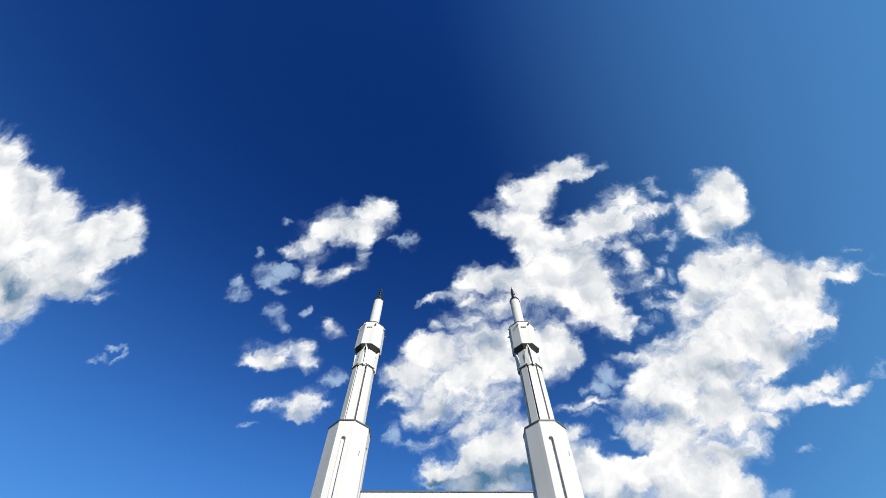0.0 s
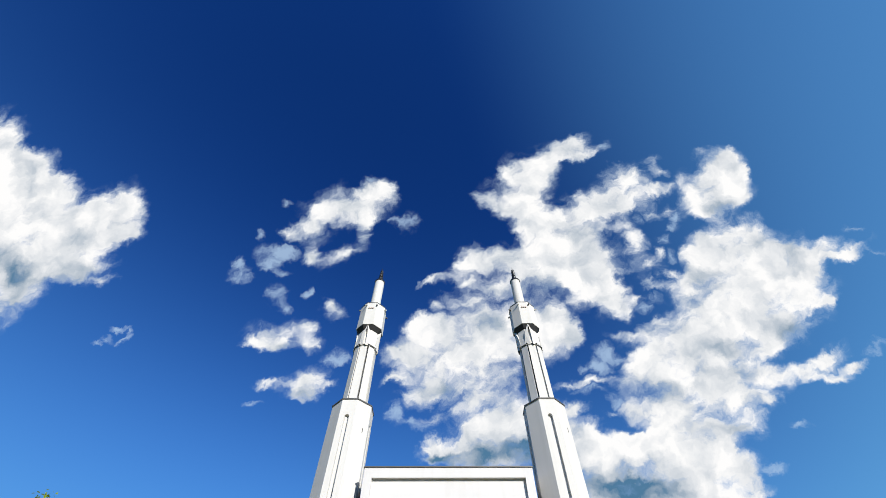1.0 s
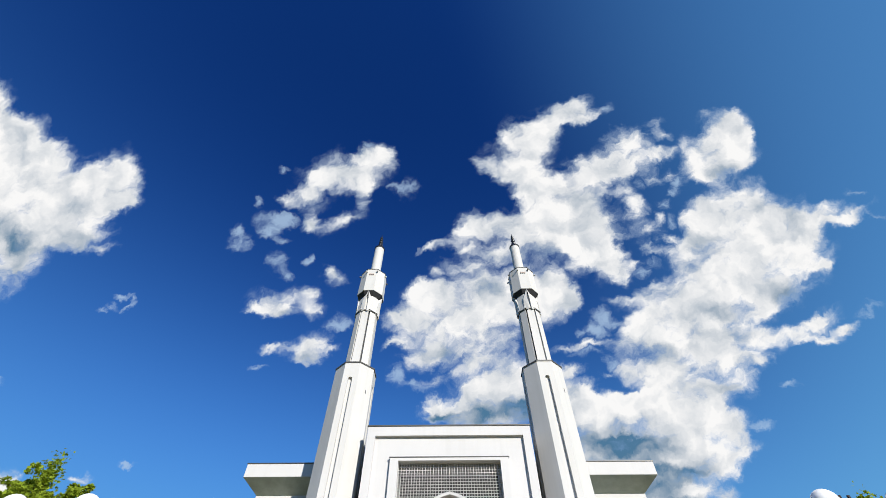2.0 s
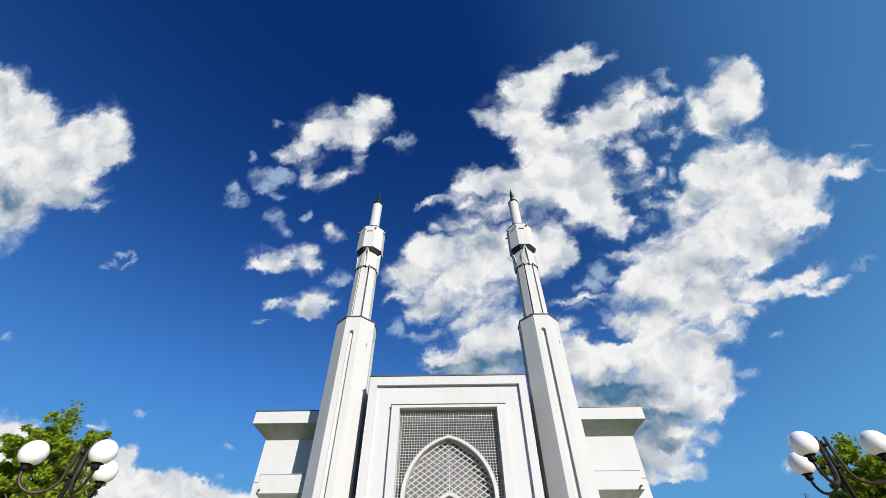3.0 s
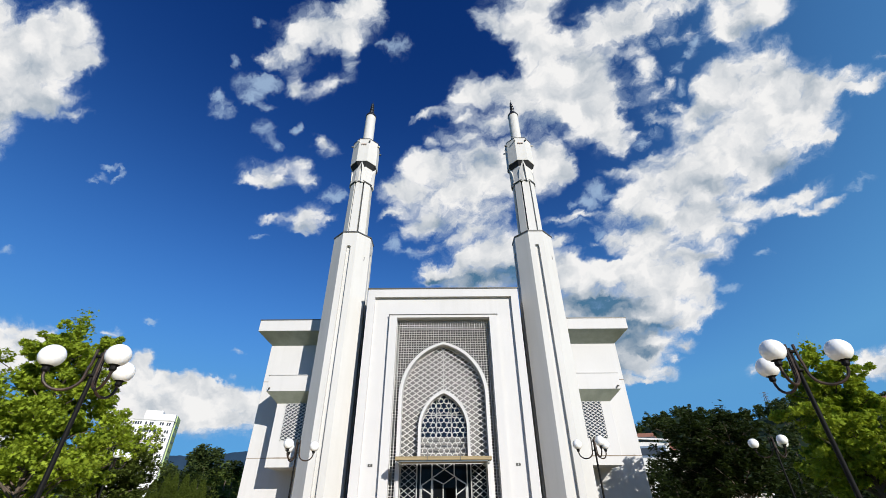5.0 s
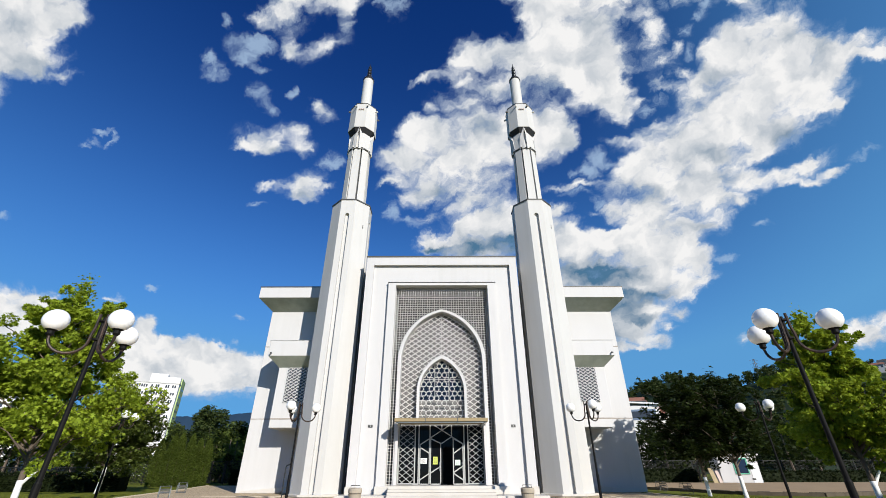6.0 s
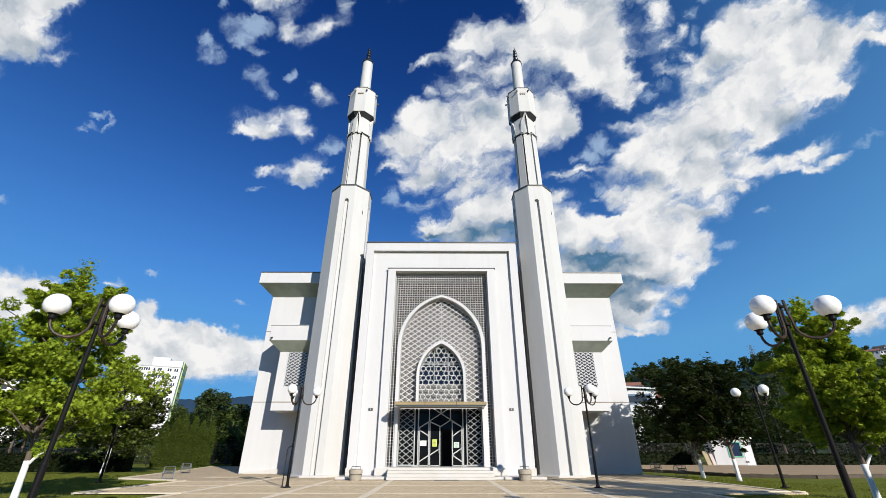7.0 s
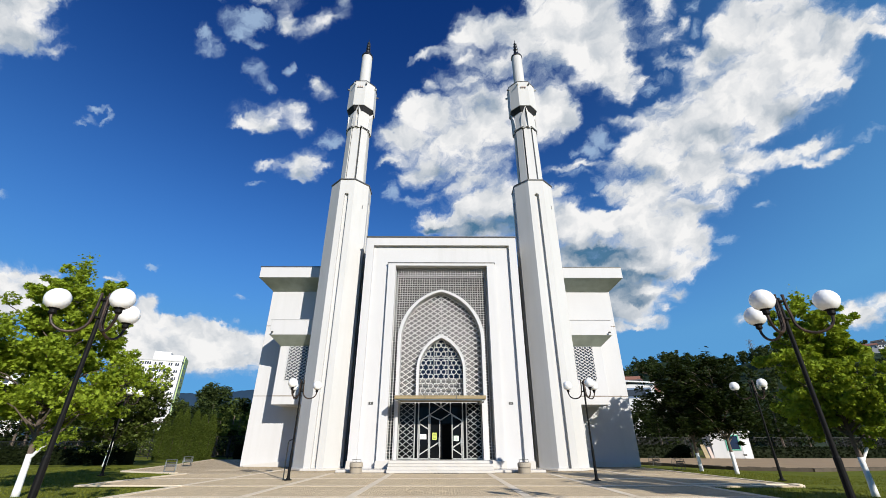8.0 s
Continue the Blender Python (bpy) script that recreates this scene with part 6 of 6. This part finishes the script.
part("window", Geo().box(-3.4, 3.0, -0.16, -0.1, 9.0, 10.4), WINDOWGLASS, gable)
part("roof", Geo().prism([(-5.6, -0.6, 12.6), (5.6, -0.6, 11.6), (5.6, 8.6, 11.6), (-5.6, 8.6, 12.6)], [(-5.6, -0.6, 12.9), (5.6, -0.6, 11.9), (5.6, 8.6, 11.9), (-5.6, 8.6, 12.9)]), LIME, gable)

pylon = thing("power_pylon", "distant lattice power pylon", "pylon", at=(292, 384, 71.0))
pylon.scale = (1.0, 1.0, 1.3)
for s, t in ((-1, -1), (1, -1), (1, 1), (-1, 1)):
    part("leg", Geo().tube([(2.2 * s, 2.2 * t, 0), (0.4 * s, 0.4 * t, 16)], [0.2, 0.14], 4), FENCE, pylon)
for z in (10, 12.5, 15):
    part("cross_arm", Geo().tube([(-4, 0, z), (0, 0, z + 0.9), (4, 0, z)], [0.12] * 3, 4), FENCE, pylon)
for k in range(6):
    z = 1 + 2.4 * k
    r = 2.2 - 1.8 * z / 16
    part("brace", Geo().tube([(-r, -r, z), (r * 0.85, -r, z + 2.3)], [0.12] * 2, 4), FENCE, pylon)

# ---------------------------------------------------------------- far trees


def wood(name, label, spots, seed, mat, leaf=0.5, per=420):
    """A belt of trees: uneven crowns of leaf clumps over short trunks."""
    nr = np.random.default_rng(seed)
    r = random.Random(seed)
    pts, trunks = [], Geo()
    for x, y, z, h, w in spots:
        trunks.tube([(x, y, z - 0.5), (x, y, z + h * 0.7)], [0.22, 0.06], 5, False)
        for c in range(11):
            a, q = r.uniform(0, 6.28), math.sqrt(r.random())
            f = r.uniform(0.18, 0.98)
            reach = w * (1 - 0.75 * abs(f - 0.42) ** 1.3 * 1.6) * q
            cx, cy, cz = x + reach * math.cos(a), y + reach * math.sin(a), z + h * f
            m = int(per / 11)
            p = nr.normal(0, 1, (m, 3))
            p /= np.linalg.norm(p, axis=1, keepdims=True)
            p *= w * r.uniform(0.25, 0.42) * nr.uniform(0.7, 1.05, (m, 1))
            p[:, 2] *= 0.85
            pts.append(p + np.array((cx, cy, cz)))
    t = tagged(new(name), label, "trees", kind="stuff")
    part("trunks", trunks, BARK, t)["kind"] = "stuff"
    me = leaf_cloud(np.concatenate(pts), 1.0, OVAL, leaf, seed)
    me.materials.append(mat)
    part("crowns", me, mat, t)["kind"] = "stuff"
    return t


def belt(n, x0, x1, y0, y1, h0, h1, w0, w1, seed, z=lambda x, y: -0.05):
    r = random.Random(seed)
    out = []
    for _ in range(n):
        x, y = r.uniform(x0, x1), r.uniform(y0, y1)
        out.append((x, y, z(x, y), r.uniform(h0, h1), r.uniform(w0, w1)))
    return out


wood("tree_belt", "dark green trees behind the left hedge", belt(26, -80, -28, 50, 66, 6, 9, 2.2, 3.4, 71), 71, DARKLEAF, 0.3, 700)
wood("tree_belt", "mixed green trees behind the path", belt(22, -44, -14, 68, 95, 5, 9, 2.4, 3.6, 72), 72, MIDLEAF, 0.34, 700)
knoll_rng = random.Random(73)
knoll = []
for _ in range(40):
    az, r = knoll_rng.uniform(-31.5, -22.0), knoll_rng.uniform(116, 140)
    top = r * math.tan(radians(4.9 + 2.7 * math.exp(-((az + 27.4) / 2.0) ** 2)))
    knoll.append((r * math.sin(radians(az)), r * math.cos(radians(az)), -0.05, top - knoll_rng.uniform(0.4, 1.6), knoll_rng.uniform(3, 4.6)))
wood("tree_belt", "tall dark wooded knoll", knoll, 73, WOODS, 0.42, 1000)
slope_rng = random.Random(79)
slope = []
for _ in range(44):
    az, d = slope_rng.uniform(-29.0, -18.5), slope_rng.uniform(100, 114)
    top = d * math.tan(radians(3.4 + 0.22 * (az + 29.0) + slope_rng.uniform(-0.7, 0.4)))
    slope.append((d * math.sin(radians(az)), d * math.cos(radians(az)), -0.05, max(3.0, top - 0.8), slope_rng.uniform(2.4, 3.8)))
wood("tree_belt", "lighter green trees on the slope before the knoll", slope, 79, MIDLEAF, 0.36, 700)
wood("shrubs", "dense green shrubs under the trees", belt(60, -62, -15, 66, 108, 2.6, 4.6, 2.2, 3.2, 78), 78, MIDLEAF, 0.3, 450)
wood("tree_belt", "wooded slope", belt(40, -120, -22, 142, 190, 9, 14, 4, 6, 74), 74, WOODS, 0.6, 600)
wood("tree_belt", "dark trees behind the side path", belt(24, 20, 46, 64, 82, 6, 9, 2.6, 4.0, 75), 75, DARKLEAF, 0.32, 800)
wood("tree_belt", "dark trees behind the fence", belt(26, 42, 95, 62, 84, 6, 9.5, 3, 4.5, 76), 76, DARKLEAF, 0.36, 800)
wood("hill_trees", "trees scattered over the hillside", [s for s in belt(620, 60, 520, 150, 480, 6, 11, 3.5, 6, 77, ground_height) if not (43 < math.degrees(math.atan2(s[0], s[1])) < 53 and 320 < math.hypot(s[0], s[1]) < 455 and s[4] > 4.3)], 77, WOODS, 1.0, 260)

# belts out of view, added to block low sky light from behind and beside
for x0, x1, y0, y1, seed in ((-95, 95, -85, -62, 81), (-110, -75, -60, 20, 82), (80, 112, -60, 20, 83)):
    wood("tree_belt", "unseen green trees added around the plaza to cut sky light", belt(34, x0, x1, y0, y1, 10, 14, 3.5, 5, seed), seed, WOODS, 0.7, 330)

# ---------------------------------------------------------------- parked cars behind the hedge


def parked_car(at, turn, paint, label):
    c = thing("parked_car", label, "car", "parked cars", at=at, turn=turn)
    prof = [(-2.1, 0.35), (2.1, 0.35), (2.12, 0.75), (1.9, 0.9), (1.15, 0.98), (0.6, 1.42), (-1.1, 1.45), (-1.75, 1.0), (-2.1, 0.9)]
    part("body", Geo().slab_xz(prof, -0.85, 0.85), paint, c, bevel=0.05)
    part("side_window", Geo().slab_xz([(-1.4, 1.0), (0.85, 1.0), (0.5, 1.36), (-1.0, 1.38)], -0.86, -0.855), WINDOWGLASS, c)
    for x in (-1.35, 1.35):
        wheel = part("wheel", Geo().tube([(x, -0.88, 0.33), (x, -0.66, 0.33)], [0.33, 0.33], 14), TYRE, c)
        part("rim", Geo().tube([(x, -0.89, 0.33), (x, -0.87, 0.33)], [0.2, 0.2], 10), STEEL, wheel)
    return c


for k, (x, y) in enumerate(((-49.0, 50.0), (-43.0, 50.5), (-38.0, 50.0), (-55.0, 51.0))):
    parked_car((x, y, -0.05), 8, TIN[k], "parked car behind the fence, " + ("silver", "dark red", "dark blue", "white")[k])
